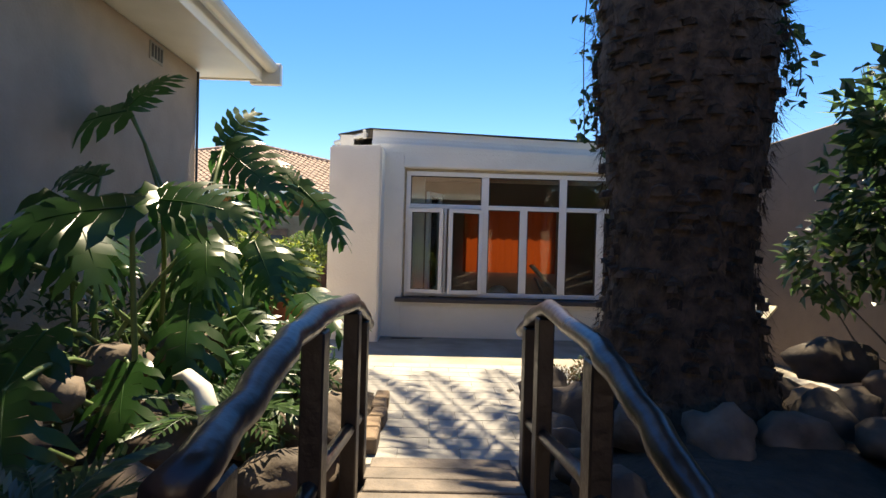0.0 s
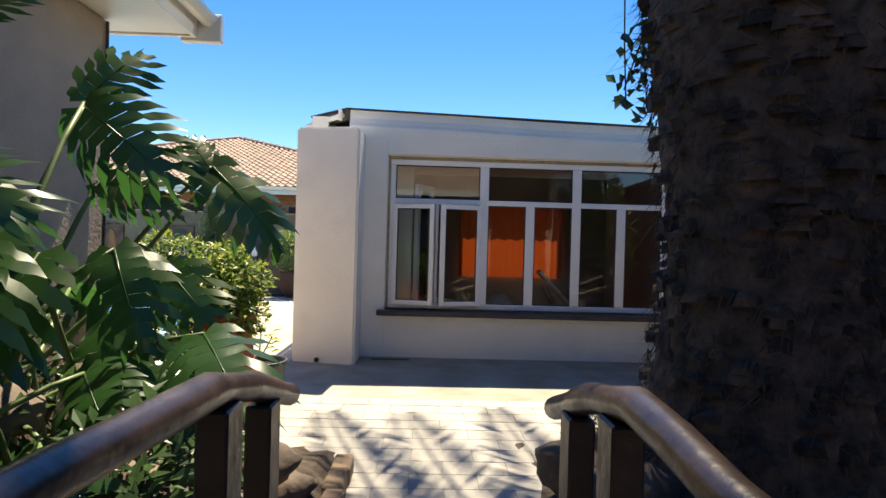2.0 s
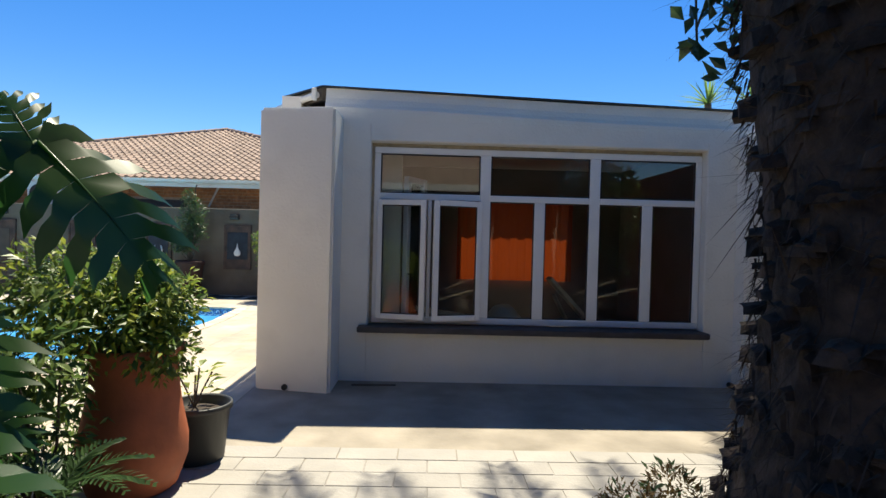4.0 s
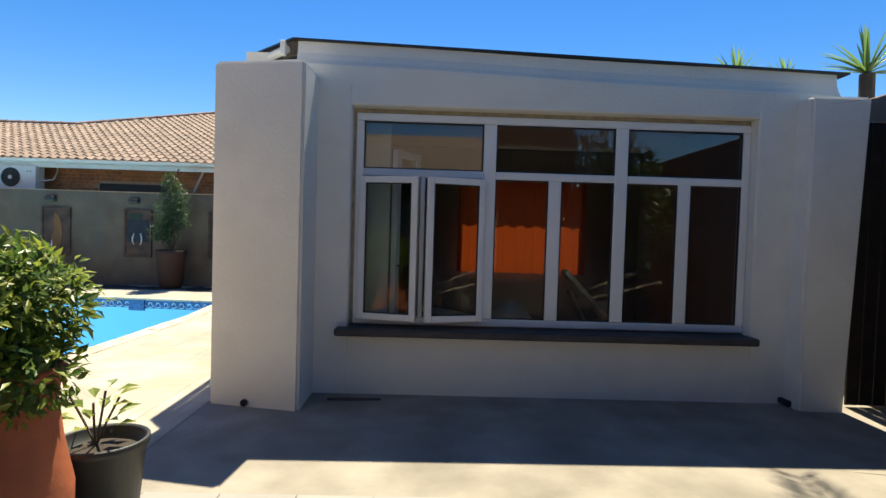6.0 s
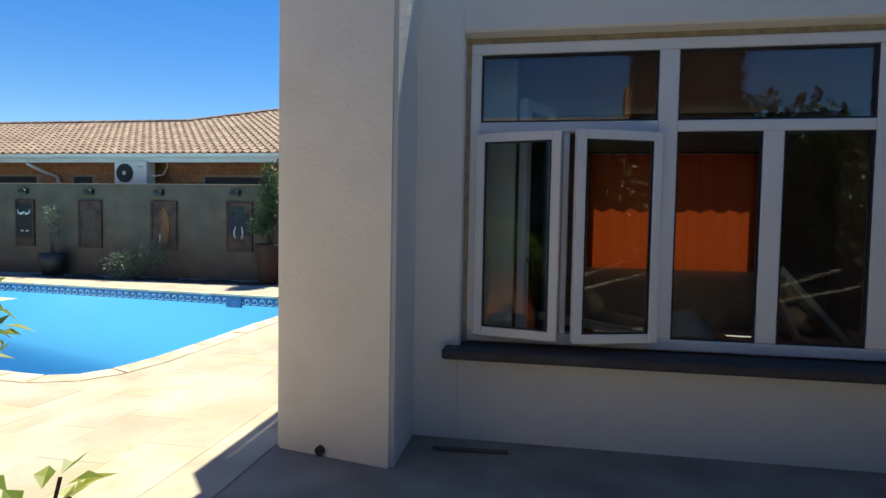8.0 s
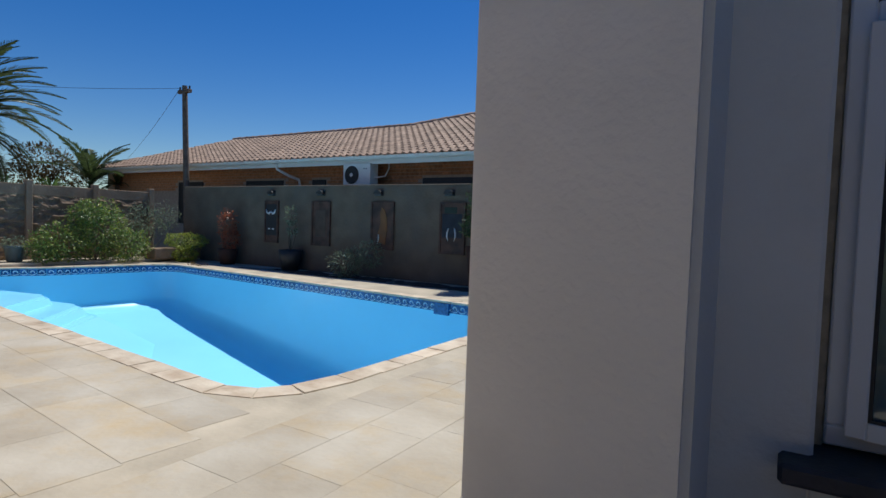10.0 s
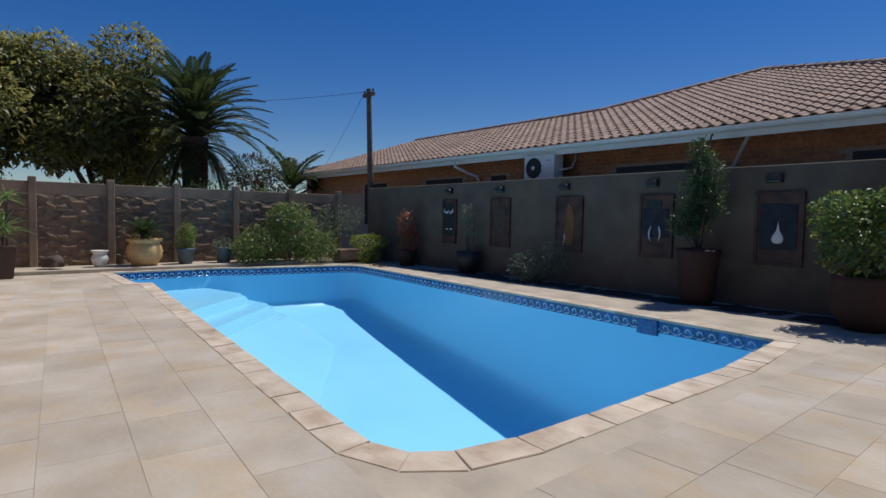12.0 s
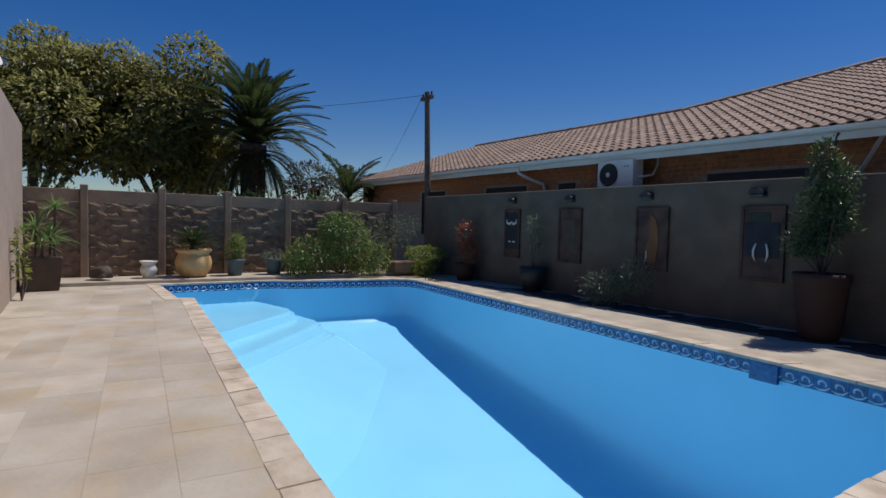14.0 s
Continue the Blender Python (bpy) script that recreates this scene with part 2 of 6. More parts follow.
M_GREYPOT = material("grey_blue_pot", (0.07, 0.10, 0.11), 0.6, scale=6, vary=0.2)
M_BROWNBOX = material("brown_planter", (0.075, 0.05, 0.035), 0.6, scale=6, vary=0.25)
M_ROOFTILE = material("roof_tile", (0.27, 0.18, 0.135), 0.8, scale=6, vary=0.22, bump=0.3, bump_scale=40, second=(0.33, 0.235, 0.18), random_tint=0.18, stain=(0.20, 0.14, 0.11), stain_amount=0.5)
M_ROOFTILES = material("roof_tile_field", (0.27, 0.18, 0.135), 0.8, scale=6, vary=0.22, bump=0.3, bump_scale=40, second=(0.33, 0.235, 0.18), random_tint=0.18, island=True, stain=(0.20, 0.14, 0.11), stain_amount=0.5)
M_GUTTER = material("white_gutter", (0.74, 0.73, 0.70), 0.4, scale=4, vary=0.05, stain=(0.55, 0.52, 0.48), stain_amount=0.3)
M_BRICK = material("orange_brick", (0.38, 0.17, 0.075), 0.85, scale=12, vary=0.2, bump=0.3, second=(0.44, 0.21, 0.10), random_tint=0.2)
M_MORTAR = material("brick_mortar", (0.42, 0.33, 0.25), 0.95, scale=10, vary=0.15)
M_PRECAST = material("precast_concrete", (0.27, 0.19, 0.13), 0.92, scale=3, vary=0.18, bump=0.5, bump_scale=22, stain=(0.15, 0.12, 0.095), stain_amount=0.6)
M_ROCKFACE = material("rock_face_panel", (0.21, 0.145, 0.098), 0.95, scale=5, vary=0.3, bump=0.7, bump_scale=16, stain=(0.11, 0.085, 0.065), stain_amount=0.5)
M_METAL = material("dark_metal", (0.05, 0.05, 0.05), 0.45, metal=0.6, scale=10, vary=0.2)
M_ACWHITE = material("ac_casing", (0.70, 0.69, 0.65), 0.4, scale=6, vary=0.05)
M_BOARD = material("art_board", (0.05, 0.025, 0.018), 0.6, scale=5, vary=0.35, bump=0.2, bump_scale=15, second=(0.09, 0.045, 0.03))
M_IVORY = material("ivory_inlay", (0.78, 0.76, 0.72), 0.4, scale=6, vary=0.05)
M_OCHRE = material("ochre_inlay", (0.20, 0.085, 0.025), 0.6, scale=6, vary=0.2)
M_BLUE = material("blue_inlay", (0.010, 0.014, 0.026), 0.7, scale=6, vary=0.4, second=(0.020, 0.026, 0.036))
M_GREEN = material("green_inlay", (0.014, 0.035, 0.022), 0.6, scale=6, vary=0.3)
M_POLE = material("utility_pole_wood", (0.12, 0.09, 0.07), 0.85, scale=8, vary=0.3, bump=0.3)
M_BARK = material("bark", (0.10, 0.08, 0.06), 0.9, scale=8, vary=0.3, bump=0.5)
M_STEM = material("green_stem", (0.10, 0.15, 0.05), 0.5, scale=8, vary=0.3)
L_MONSTERA = leaf_material("monstera_leaf", (0.012, 0.040, 0.010), (0.030, 0.090, 0.018), 0.30, 0.42, 2.6)
L_SHRUB = leaf_material("shrub_leaf", (0.045, 0.10, 0.025), (0.15, 0.21, 0.05), 0.4)
L_YELLOW = leaf_material("yellow_green_leaf", (0.12, 0.18, 0.03), (0.32, 0.34, 0.06), 0.4)
L_DARK = leaf_material("dark_leaf", (0.03, 0.06, 0.025), (0.06, 0.11, 0.04), 0.35)
L_TREE = leaf_material("tree_leaf", (0.06, 0.07, 0.022), (0.30, 0.28, 0.09), 0.45, 0.45)
L_TIPS = leaf_material("tree_tip_leaf", (0.20, 0.20, 0.05), (0.42, 0.40, 0.13), 0.45)
L_PALM = leaf_material("palm_leaf", (0.024, 0.042, 0.016), (0.065, 0.09, 0.03), 0.35)
L_RED = leaf_material("red_leaf", (0.22, 0.05, 0.025), (0.35, 0.11, 0.05), 0.4)
L_YUCCA = leaf_material("yucca_leaf", (0.08, 0.17, 0.05), (0.22, 0.33, 0.10), 0.35)
L_DRY = leaf_material("dry_leaf", (0.06, 0.036, 0.014), (0.13, 0.085, 0.032), 0.8)
L_GREY = leaf_material("grey_green_leaf", (0.10, 0.14, 0.09), (0.18, 0.22, 0.14), 0.5)

# ---- large structure ----
POOL = [(-3.30, 13.30), (-13.05, 14.16), (-13.35, 14.05), (-13.52, 13.75), (-13.88, 11.75), (-13.98, 11.42), (-14.16, 11.18), (-14.24, 10.85), (-14.16, 8.84), (-11.98, 8.86), (-11.90, 9.10), (-3.95, 8.42), (-3.62, 8.40), (-3.36, 8.50), (-3.22, 8.70), (-3.14, 9.1), (-3.10, 11.7), (-3.25, 13.22)]


def structure(name, bm, mat, label, category):
    return tagged(part(name, bm, mat), label, category, kind="structure")


def plate(outer, inner, z):
    """A flat sheet with a hole."""
    bm = bmesh.new()
    es = []
    for loop in (outer, inner):
        vs = [bm.verts.new((x, y, z)) for x, y in loop]
        es += [bm.edges.new((vs[i], vs[(i + 1) % len(vs)])) for i in range(len(vs))]
    bmesh.ops.triangle_fill(bm, edges=es, use_beauty=True)
    for f in bm.faces:
        f.normal_update()
        if f.normal.z < 0:
            f.normal_flip()
    return bm


bm = plate([(-400, -400), (400, -400), (400, 400), (-400, 400)], POOL, -0.035)
structure("ground", bm, M_GROUND, "bare brown earth reaching the horizon", "ground")
bm = plate([(-15.4, 5.75), (-1.12, 5.75), (-1.12, 15.66), (-15.4, 15.66)], POOL, 0.0)
structure("pavement_concrete", bm, M_GROUT, "pale sun-bleached concrete paving round the pool", "paving")
structure("pavement_apron", boxed((-1.112, 5.75, -0.03), (4.6, 15.66, 0.0)), M_CONCRETE_SHADED, "grey-brown concrete apron along the white room, darkened for its shade", "paving")

# pool shell: painted walls, sloping floor, rounded foot
def pool_floor_z(x):
    return -1.10 - 0.92 * min(max((x + 13.0) / 7.0, 0), 1) ** 0.9


def pool_shell():
    bm = bmesh.new()
    c = Vector((sum(p[0] for p in POOL) / len(POOL), sum(p[1] for p in POOL) / len(POOL)))
    loop = []
    for i, p in enumerate(POOL):
        a, b = Vector(p), Vector(POOL[(i + 1) % len(POOL)])
        n = max(int((b - a).length / 0.35), 1)
        loop += [a.lerp(b, k / n) for k in range(n)]
    cx, cy = -8.3, 11.3
    rows = []
    for drop, inset in ((0.0, 0.0), (0.74, 0.0), (0.82, 0.03), (0.89, 0.09), (0.945, 0.18), (0.98, 0.30), (1.0, 0.46)):
        ring = []
        for p in loop:
            d = Vector((cx - p.x, cy - p.y))
            s = Vector((max(-1, min(1, d.x / 4.0)), max(-1, min(1, d.y / 1.6))))
            q = p + s * inset * 1.2
            ring.append(bm.verts.new((q.x, q.y, -0.02 + (pool_floor_z(q.x) + 0.02) * drop)))
        rows.append(ring)
    n = len(loop)
    for a, b in zip(rows, rows[1:]):
        for k in range(n):
            bm.faces.new((a[k], a[(k + 1) % n], b[(k + 1) % n], b[k]))
    es = [bm.edges.get((rows[-1][k], rows[-1][(k + 1) % n])) for k in range(n)]
    bmesh.ops.triangle_fill(bm, edges=es, use_beauty=True)
    return bm


pool = thing("swimming_pool", (-8, 11, 0), "empty rectangular swimming pool painted bright blue, with steps and a tiled waterline", "pool", kind="structure")
shell = part("pool_shell", pool_shell(), M_POOL, pool, smooth=True)
shell.matrix_parent_inverse = pool.matrix_world.inverted()

# tan house beside the bridge
def house_left():
    h = thing("house_tan", (-5, 1, 0), "tan plastered house with white eaves and a gutter", "house", kind="structure")
    inv = h.matrix_world.inverted()

    def put(name, bm, mat, label=""):
        o = part(name, bm, mat, h, label)
        o.matrix_parent_inverse = inv
        return o
    put("wall", boxed((-8.5, -5.0, -0.03), (-2.02, 5.31, 2.99), 0.01), M_TAN)
    put("soffit", boxed((-8.9, -5.4, 2.995), (-1.50, 5.54, 3.03)), M_GUTTER)
    bm = bmesh.new()
    v = [bm.verts.new(p) for p in ((-9, -5.5, 3.18), (-1.46, -5.5, 3.18), (-1.46, 5.60, 3.18), (-9, 5.60, 3.18), (-5.2, -2, 4.6), (-5.2, 2.5, 4.6))]
    for f in ((0, 1, 4), (1, 2, 5, 4), (2, 3, 5), (3, 0, 4, 5), (0, 3, 2, 1)):
        bm.faces.new([v[i] for i in f])
    put("roof", bm, M_ROOFTILES)
    put("fascia_board", boxed((-1.50, -5.4, 2.98), (-1.465, 5.58, 3.18), 0.004), M_GUTTER)
    put("fascia_board", boxed((-9.0, 5.54, 2.98), (-1.502, 5.578, 3.18), 0.004), M_GUTTER)
    g = bmesh.new()
    pts = [(0.065 * math.cos(a), 0.065 * math.sin(a)) for a in [math.pi + math.pi * k / 8 for k in range(9)]]
    outer = [(1.15 * x, 1.15 * z) for x, z in pts]
    prof = [(x, z) for x, z in pts] + outer[::-1]
    prism(g, prof, -5.4, 5.60, Matrix.Translation((-1.38, 0, 3.15)) @ Matrix(((1, 0, 0, 0), (0, 0, 1, 0), (0, 1, 0, 0), (0, 0, 0, 1))))
    put("gutter", g, M_GUTTER, "white half-round gutter")
    put("gutter_end", boxed((-1.60, 5.582, 2.96), (-1.28, 5.66, 3.18), 0.006), M_GUTTER)
    vent = put("air_brick", boxed((-2.025, 4.38, 2.80), (-2.008, 4.60, 2.95)), M_JOINT, "terracotta air brick with slots")
    for i in range(4):
        put("vent_slot", boxed((-2.010, 4.40 + i * 0.05, 2.82), (-2.004, 4.43 + i * 0.05, 2.93)), M_DARK)
    p = bmesh.new()
    tube(p, [(-2.0, 5.28, 2.97), (-1.995, 5.29, 1.6), (-2.0, 5.28, 0.1)], 0.012, 6)
    put("cable", p, M_DARK)
    return h


house_left()

# wing with a flat parapet behind the pool deck
wing = thing("house_wing", (-10, 5, 0), "pink-beige plastered garden wing with a flat parapet top", "house", kind="structure")
o = part("wall", boxed((-15.3, 5.5, -0.03), (-7.6, 6.64, 3.05), 0.02), M_TAN, wing)
o.matrix_parent_inverse = wing.matrix_world.inverted()

# white room with the big window
W_IN, W_FACE = 8.05, 7.80
WX0, WX1, WZ0, WZ1 = -0.05, 3.40, 0.59, 2.42
room = thing("garden_room", (1.5, 9, 0), "white plastered flat-roofed garden room with a wide window", "building", kind="structure")
ROOM_INV = room.matrix_world.inverted()


def room_part(name, bm, mat, label="", smooth=False):
    o = part(name, bm, mat, room, label, smooth)
    o.matrix_parent_inverse = ROOM_INV
    return o


def front_wall():
    """The front with the window opening left out, its edges softly rounded."""
    bm = bmesh.new()
    box(bm, (-0.40, W_FACE, -0.03), (WX0 - 0.03, W_IN, 2.68), 0.012)
    box(bm, (WX1 + 0.004, W_FACE, -0.03), (3.75, W_IN, 2.68), 0.012)
    box(bm, (WX0 - 0.042, W_FACE, -0.03), (WX1 + 0.014, W_IN, WZ0 - 0.02), 0.012)
    box(bm, (WX0 - 0.042, W_FACE, WZ1 + 0.04), (WX1 + 0.014, W_IN, 2.68), 0.012)
    return bm


room_part("wall_front", front_wall(), M_PLASTER)
for lo, hi in (((WX0 - 0.03, 7.925, WZ1 + 0.001), (WX1 + 0.004, 8.03, WZ1 + 0.041)), ((WX0 - 0.031, 7.925, WZ0 - 0.02), (WX0 - 0.001, 8.03, WZ1))):
    room_part("filler_strip", boxed(lo, hi, 0.006), M_FILLER, "unpainted mortar strip round the window frame")


def parapet():
    """A band that leans back from the wall top to the roof edge and falls slightly along its length."""
    bm = bmesh.new()
    rows = []
    n = 24
    prof = [(W_FACE + 0.001, -0.36), (W_FACE + 0.001, -0.24), (W_FACE + 0.005, -0.20), (W_FACE + 0.03, -0.16), (W_FACE + 0.055, -0.10), (W_FACE + 0.07, 0.0), (W_FACE + 0.24, 0.0), (W_FACE + 0.24, -0.36)]
    for i in range(n + 1):
        t = i / n
        x = -0.56 + t * (4.10 + 0.56)
        z = 3.0 - 0.13 * t
        rows.append([bm.verts.new((x, y, z + dz + 0.006 * math.sin(9 * t + 3 * dz))) for y, dz in prof])
    for a, b in zip(rows, rows[1:]):
        for k in range(len(prof)):
            j = (k + 1) % len(prof)
            bm.faces.new((a[k], a[j], b[j], b[k]))
    bm.faces.new(rows[0])
    bm.faces.new(rows[-1][::-1])
    return bm


room_part("parapet", parapet(), M_PLASTER, smooth=False)
SHEET = [(-0.60, 7.84), (4.2, 7.84), (4.2, 12.0), (-1.16, 12.0), (-1.16, 8.42)]
bm = bmesh.new()
prism(bm, SHEET, 0.0, 0.018)
for v in bm.verts:
    v.co.z += 3.002 - 0.027 * (v.co.x + 0.6)
room_part("roof_sheet", bm, M_METAL, "thin dark sheet roof edge")
bm = bmesh.new()
prism(bm, [(-0.60, 7.865), (-1.13, 8.43), (-1.10, 8.46), (-0.56, 7.885)], 2.88, 3.0)
room_part("barge_board", bm, M_BARK, "bare brown barge board under the roof edge")
tb = bmesh.new()
tube(tb, [(-0.66, 7.88, 2.93), (-0.90, 8.12, 2.915), (-1.20, 8.44, 2.90), (-1.21, 10.0, 2.88), (-1.21, 12.0, 2.86)], 0.035, 8)
room_part("side_gutter", tb, M_GUTTER)
room_part("gutter_bracket", boxed((-0.70, 7.81, 2.86), (-0.655, 7.86, 2.985), 0.006), M_GUTTER)


def pillar():
    bm = bmesh.new()
    prism(bm, [(-1.10, 7.45), (-0.362, 7.30), (-0.362, 8.05), (-1.10, 8.05)], -0.03, 2.685)
    bmesh.ops.bevel(bm, geom=list(bm.edges), offset=0.025, segments=2, affect="EDGES")
    return bm


room_part("pillar", pillar(), M_PLASTER)
bm = bmesh.new()
prism(bm, [(3.72, 7.60), (4.10, 7.58), (4.10, 8.05), (3.72, 8.05)], -0.03, 2.62)
for v in bm.verts:
    if v.co.z > 1 and v.co.x > 4:
        v.co.x += 0.11
bmesh.ops.bevel(bm, geom=list(bm.edges), offset=0.025, segments=2, affect="EDGES")
room_part("pillar", bm, M_PLASTER)
room_part("wall_side", boxed((-1.06, 8.052, -0.03), (-0.86, 12.0, 2.95)), M_PLASTER)
room_part("wall_side", boxed((3.9, 8.052, -0.03), (4.1, 12.0, 2.86)), M_PLASTER)
bm = bmesh.new()
box(bm, (-0.858, 11.8, -0.03), (1.1, 12.0, 2.86))
box(bm, (2.95, 11.8, -0.03), (3.898, 12.0, 2.86))
box(bm, (1.102, 11.8, 2.15), (2.948, 12.0, 2.86))
box(bm, (1.102, 11.8, -0.03), (2.948, 12.0, 0.85))
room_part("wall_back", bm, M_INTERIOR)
tagged(part("floor", boxed((-0.858, 8.052, 0.0), (3.898, 11.798, 0.06)), M_JOINT), "dull grey screed floor inside the garden room", "floor", kind="structure")
tagged(part("ceiling", boxed((-0.855, 8.10, 2.74), (3.895, 11.795, 2.78)), M_PLASTER), "plain white ceiling inside the garden room", "ceiling", kind="structure")
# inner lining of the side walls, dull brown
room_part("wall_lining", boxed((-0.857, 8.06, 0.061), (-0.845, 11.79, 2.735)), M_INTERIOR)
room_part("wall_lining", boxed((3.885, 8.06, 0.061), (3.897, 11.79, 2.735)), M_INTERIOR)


def window_main():
    w = thing("window_1", (0, 7.94, 0), "wide white plastic window with two casements standing open", "window", kind="structure")
    f0, f1 = -0.035, 0.035

    def bar(name, lo, hi, parent=w, mat=M_UPVC, bevel=0.006):
        return part(name, boxed(lo, hi, bevel), mat, parent)
    zt = 1.88
    zs = 1.945
    bar("window_frame", (WX0, f0, WZ1 - 0.065), (WX1, f1, WZ1))
    bar("window_frame", (WX0, f0, WZ0), (WX1, f1, WZ0 + 0.065))
    bar("window_frame", (WX0, f0 - 0.002, WZ0 + 0.066), (WX0 + 0.065, f1, WZ1 - 0.066))
    bar("window_frame", (WX1 - 0.065, f0 - 0.002, WZ0 + 0.066), (WX1, f1, WZ1 - 0.066))
    m1, m2 = 1.11, 2.265
    for x in (m1, m2):
        bar("mullion", (x - 0.055, f0 - 0.003, WZ0 + 0.066), (x + 0.055, f1, WZ1 - 0.066))
    bays = [(WX0 + 0.065, m1 - 0.055), (m1 + 0.055, m2 - 0.055), (m2 + 0.055, WX1 - 0.065)]
    for i, (a, b) in enumerate(bays):
        bar("transom", (a, f0, zt), (b, f1, zs))
        glass = part("pane", boxed((a + 0.004, -0.004, zs + 0.004), (b - 0.004, 0.004, WZ1 - 0.07)), M_GLASS, w)
        glass.visible_shadow = False
        for lo, hi in (((a, -0.022, zs), (a + 0.012, -0.006, WZ1 - 0.066)), ((b - 0.012, -0.022, zs), (b, -0.006, WZ1 - 0.066)), ((a + 0.012, -0.022, zs), (b - 0.012, -0.006, zs + 0.012)), ((a + 0.012, -0.022, WZ1 - 0.078), (b - 0.012, -0.006, WZ1 - 0.066))):
            part("gasket", boxed(lo, hi), M_DARK, w)
        if i > 0:
            mid = (a + b) / 2
            bar("mullion", (mid - 0.055, f0, WZ0 + 0.066), (mid + 0.055, f1, zt))
            for c, d in ((a, mid - 0.055), (mid + 0.055, b)):
                glass = part("pane", boxed((c + 0.004, -0.004, WZ0 + 0.07), (d - 0.004, 0.004, zt - 0.004)), M_GLASS, w)
                glass.visible_shadow = False
                for lo, hi in (((c, -0.022, WZ0 + 0.066), (c + 0.012, -0.006, zt)), ((d - 0.012, -0.022, WZ0 + 0.066), (d, -0.006, zt)), ((c + 0.012, -0.022, WZ0 + 0.066), (d - 0.012, -0.006, WZ0 + 0.078)), ((c + 0.012, -0.022, zt - 0.012), (d - 0.012, -0.006, zt))):
                    part("gasket", boxed(lo, hi), M_DARK, w)
    # two casements, hinged at the outer jambs and swung outwards
    a, b = bays[0]
    mid = (a + b) / 2
    for hinge, sign, angle in ((a - 0.01, 1, -13), (b + 0.01, -1, 17)):
        wide = (b - a) / 2 - 0.005
        c = part("casement", bmesh.new(), M_UPVC, w)
        bm = bmesh.new()
        zb, ze = WZ0 + 0.05, zt - 0.01
        s = 0.055
        x0, x1 = (0, wide) if sign > 0 else (-wide, 0)
        box(bm, (x0, -0.05, zb), (x0 + s, 0.0, ze), 0.005)
        box(bm, (x1 - s, -0.05, zb), (x1, 0.0, ze), 0.005)
        box(bm, (x0 + s, -0.049, zb), (x1 - s, -0.001, zb + s), 0.003)
        box(bm, (x0 + s, -0.049, ze - s), (x1 - s, -0.001, ze), 0.003)
        bmesh.ops.recalc_face_normals(bm, faces=bm.faces)
        bm.to_mesh(c.data)
        bm.free()
        c.matrix_basis = pose(hinge, f0 - 0.004, 0, 0, 0, angle)
        glass = part("pane", boxed((x0 + s, -0.029, zb + s), (x1 - s, -0.021, ze - s)), M_GLASS, c)
        glass.visible_shadow = False
        for lo, hi in (((x0 + s, -0.045, zb + s), (x0 + s + 0.01, -0.03, ze - s)), ((x1 - s - 0.01, -0.045, zb + s), (x1 - s, -0.03, ze - s)), ((x0 + s + 0.01, -0.045, zb + s), (x1 - s - 0.01, -0.03, zb + s + 0.01)), ((x0 + s + 0.01, -0.045, ze - s - 0.01), (x1 - s - 0.01, -0.03, ze - s))):
            part("gasket", boxed(lo, hi), M_DARK, c)
    bar("mullion", (mid - 0.02, f0 + 0.012, WZ0 + 0.066), (mid + 0.02, f1, zt))
    part("window_sill", boxed((WX0 - 0.12, -0.26, WZ0 - 0.075), (WX1 + 0.03, 0.02, WZ0 - 0.012), 0.012), M_SILL, w, "dark slate sill")
    return w


window_main()

# grey boundary wall behind the pool
FAR = 15.68
wall_far = structure("wall_north", boxed((-15.2, FAR, -0.03), (4.6, FAR + 0.22, 2.10), 0.015), M_RENDER, "weathered grey rendered garden wall", "wall")

# precast fence with posts and rock-faced slabs
FX = -15.46
fence = thing("precast_fence", (FX, 11, 0), "precast concrete fence of posts and rock-faced slabs", "fence", kind="structure")
FINV = fence.matrix_world.inverted()


def fence_part(name, me, m):
    o = share(name, me, fence, m)
    o.matrix_parent_inverse = FINV
    return o


bm = boxed((-0.07, -0.07, -0.05), (0.09, 0.07, 1.97), 0.012)
post_me = mesh_of(bm, "post")
post_me.materials.append(M_PRECAST)
bm = bmesh.new()
lumps = 14
for side in (0,):
    grid = [[None] * 9 for _ in range(lumps * 2 + 1)]
    for i in range(lumps * 2 + 1):
        for j in range(9):
            y, z = -0.64 + 1.28 * i / (lumps * 2), 0.32 * j / 8
            edge = min(i, lumps * 2 - i, j, 8 - j)
            d = 0.022 if edge == 0 else 0.032 + 0.045 * noise.noise(Vector((y * 6, z * 9, 2.0))) + 0.02 * noise.noise(Vector((y * 17, z * 24, 5.0)))
            grid[i][j] = bm.verts.new((d, y, z))
    for i in range(lumps * 2):
        for j in range(8):
            bm.faces.new((grid[i][j], grid[i + 1][j], grid[i + 1][j + 1], grid[i][j + 1]))
box(bm, (-0.05, -0.64, 0.0), (-0.001, 0.64, 0.32))
slab_me = mesh_of(bm, "slab")
slab_me.materials.append(M_ROCKFACE)
bm = boxed((-0.05, -0.64, 0.0), (0.03, 0.64, 0.26), 0.008)
cap_me = mesh_of(bm, "slab")
cap_me.materials.append(M_PRECAST)
ys = [4.79, 6.21, 7.63, 9.05, 10.42, 11.83, 13.32, 14.80]
for y in ys:
    fence_part("post", post_me, pose(FX, y, 0))
for a, b in zip(ys, ys[1:]):
    k = (b - a - 0.14) / 1.28
    for r in range(5):
        fence_part("slab", slab_me, pose(FX, (a + b) / 2, 0.0 + r * 0.322) @ Matrix.Diagonal((1, k * (1 if r % 2 else -1), 1, 1)))
    fence_part("slab", cap_me, pose(FX, (a + b) / 2, 1.612) @ Matrix.Diagonal((1, k, 1, 1)))

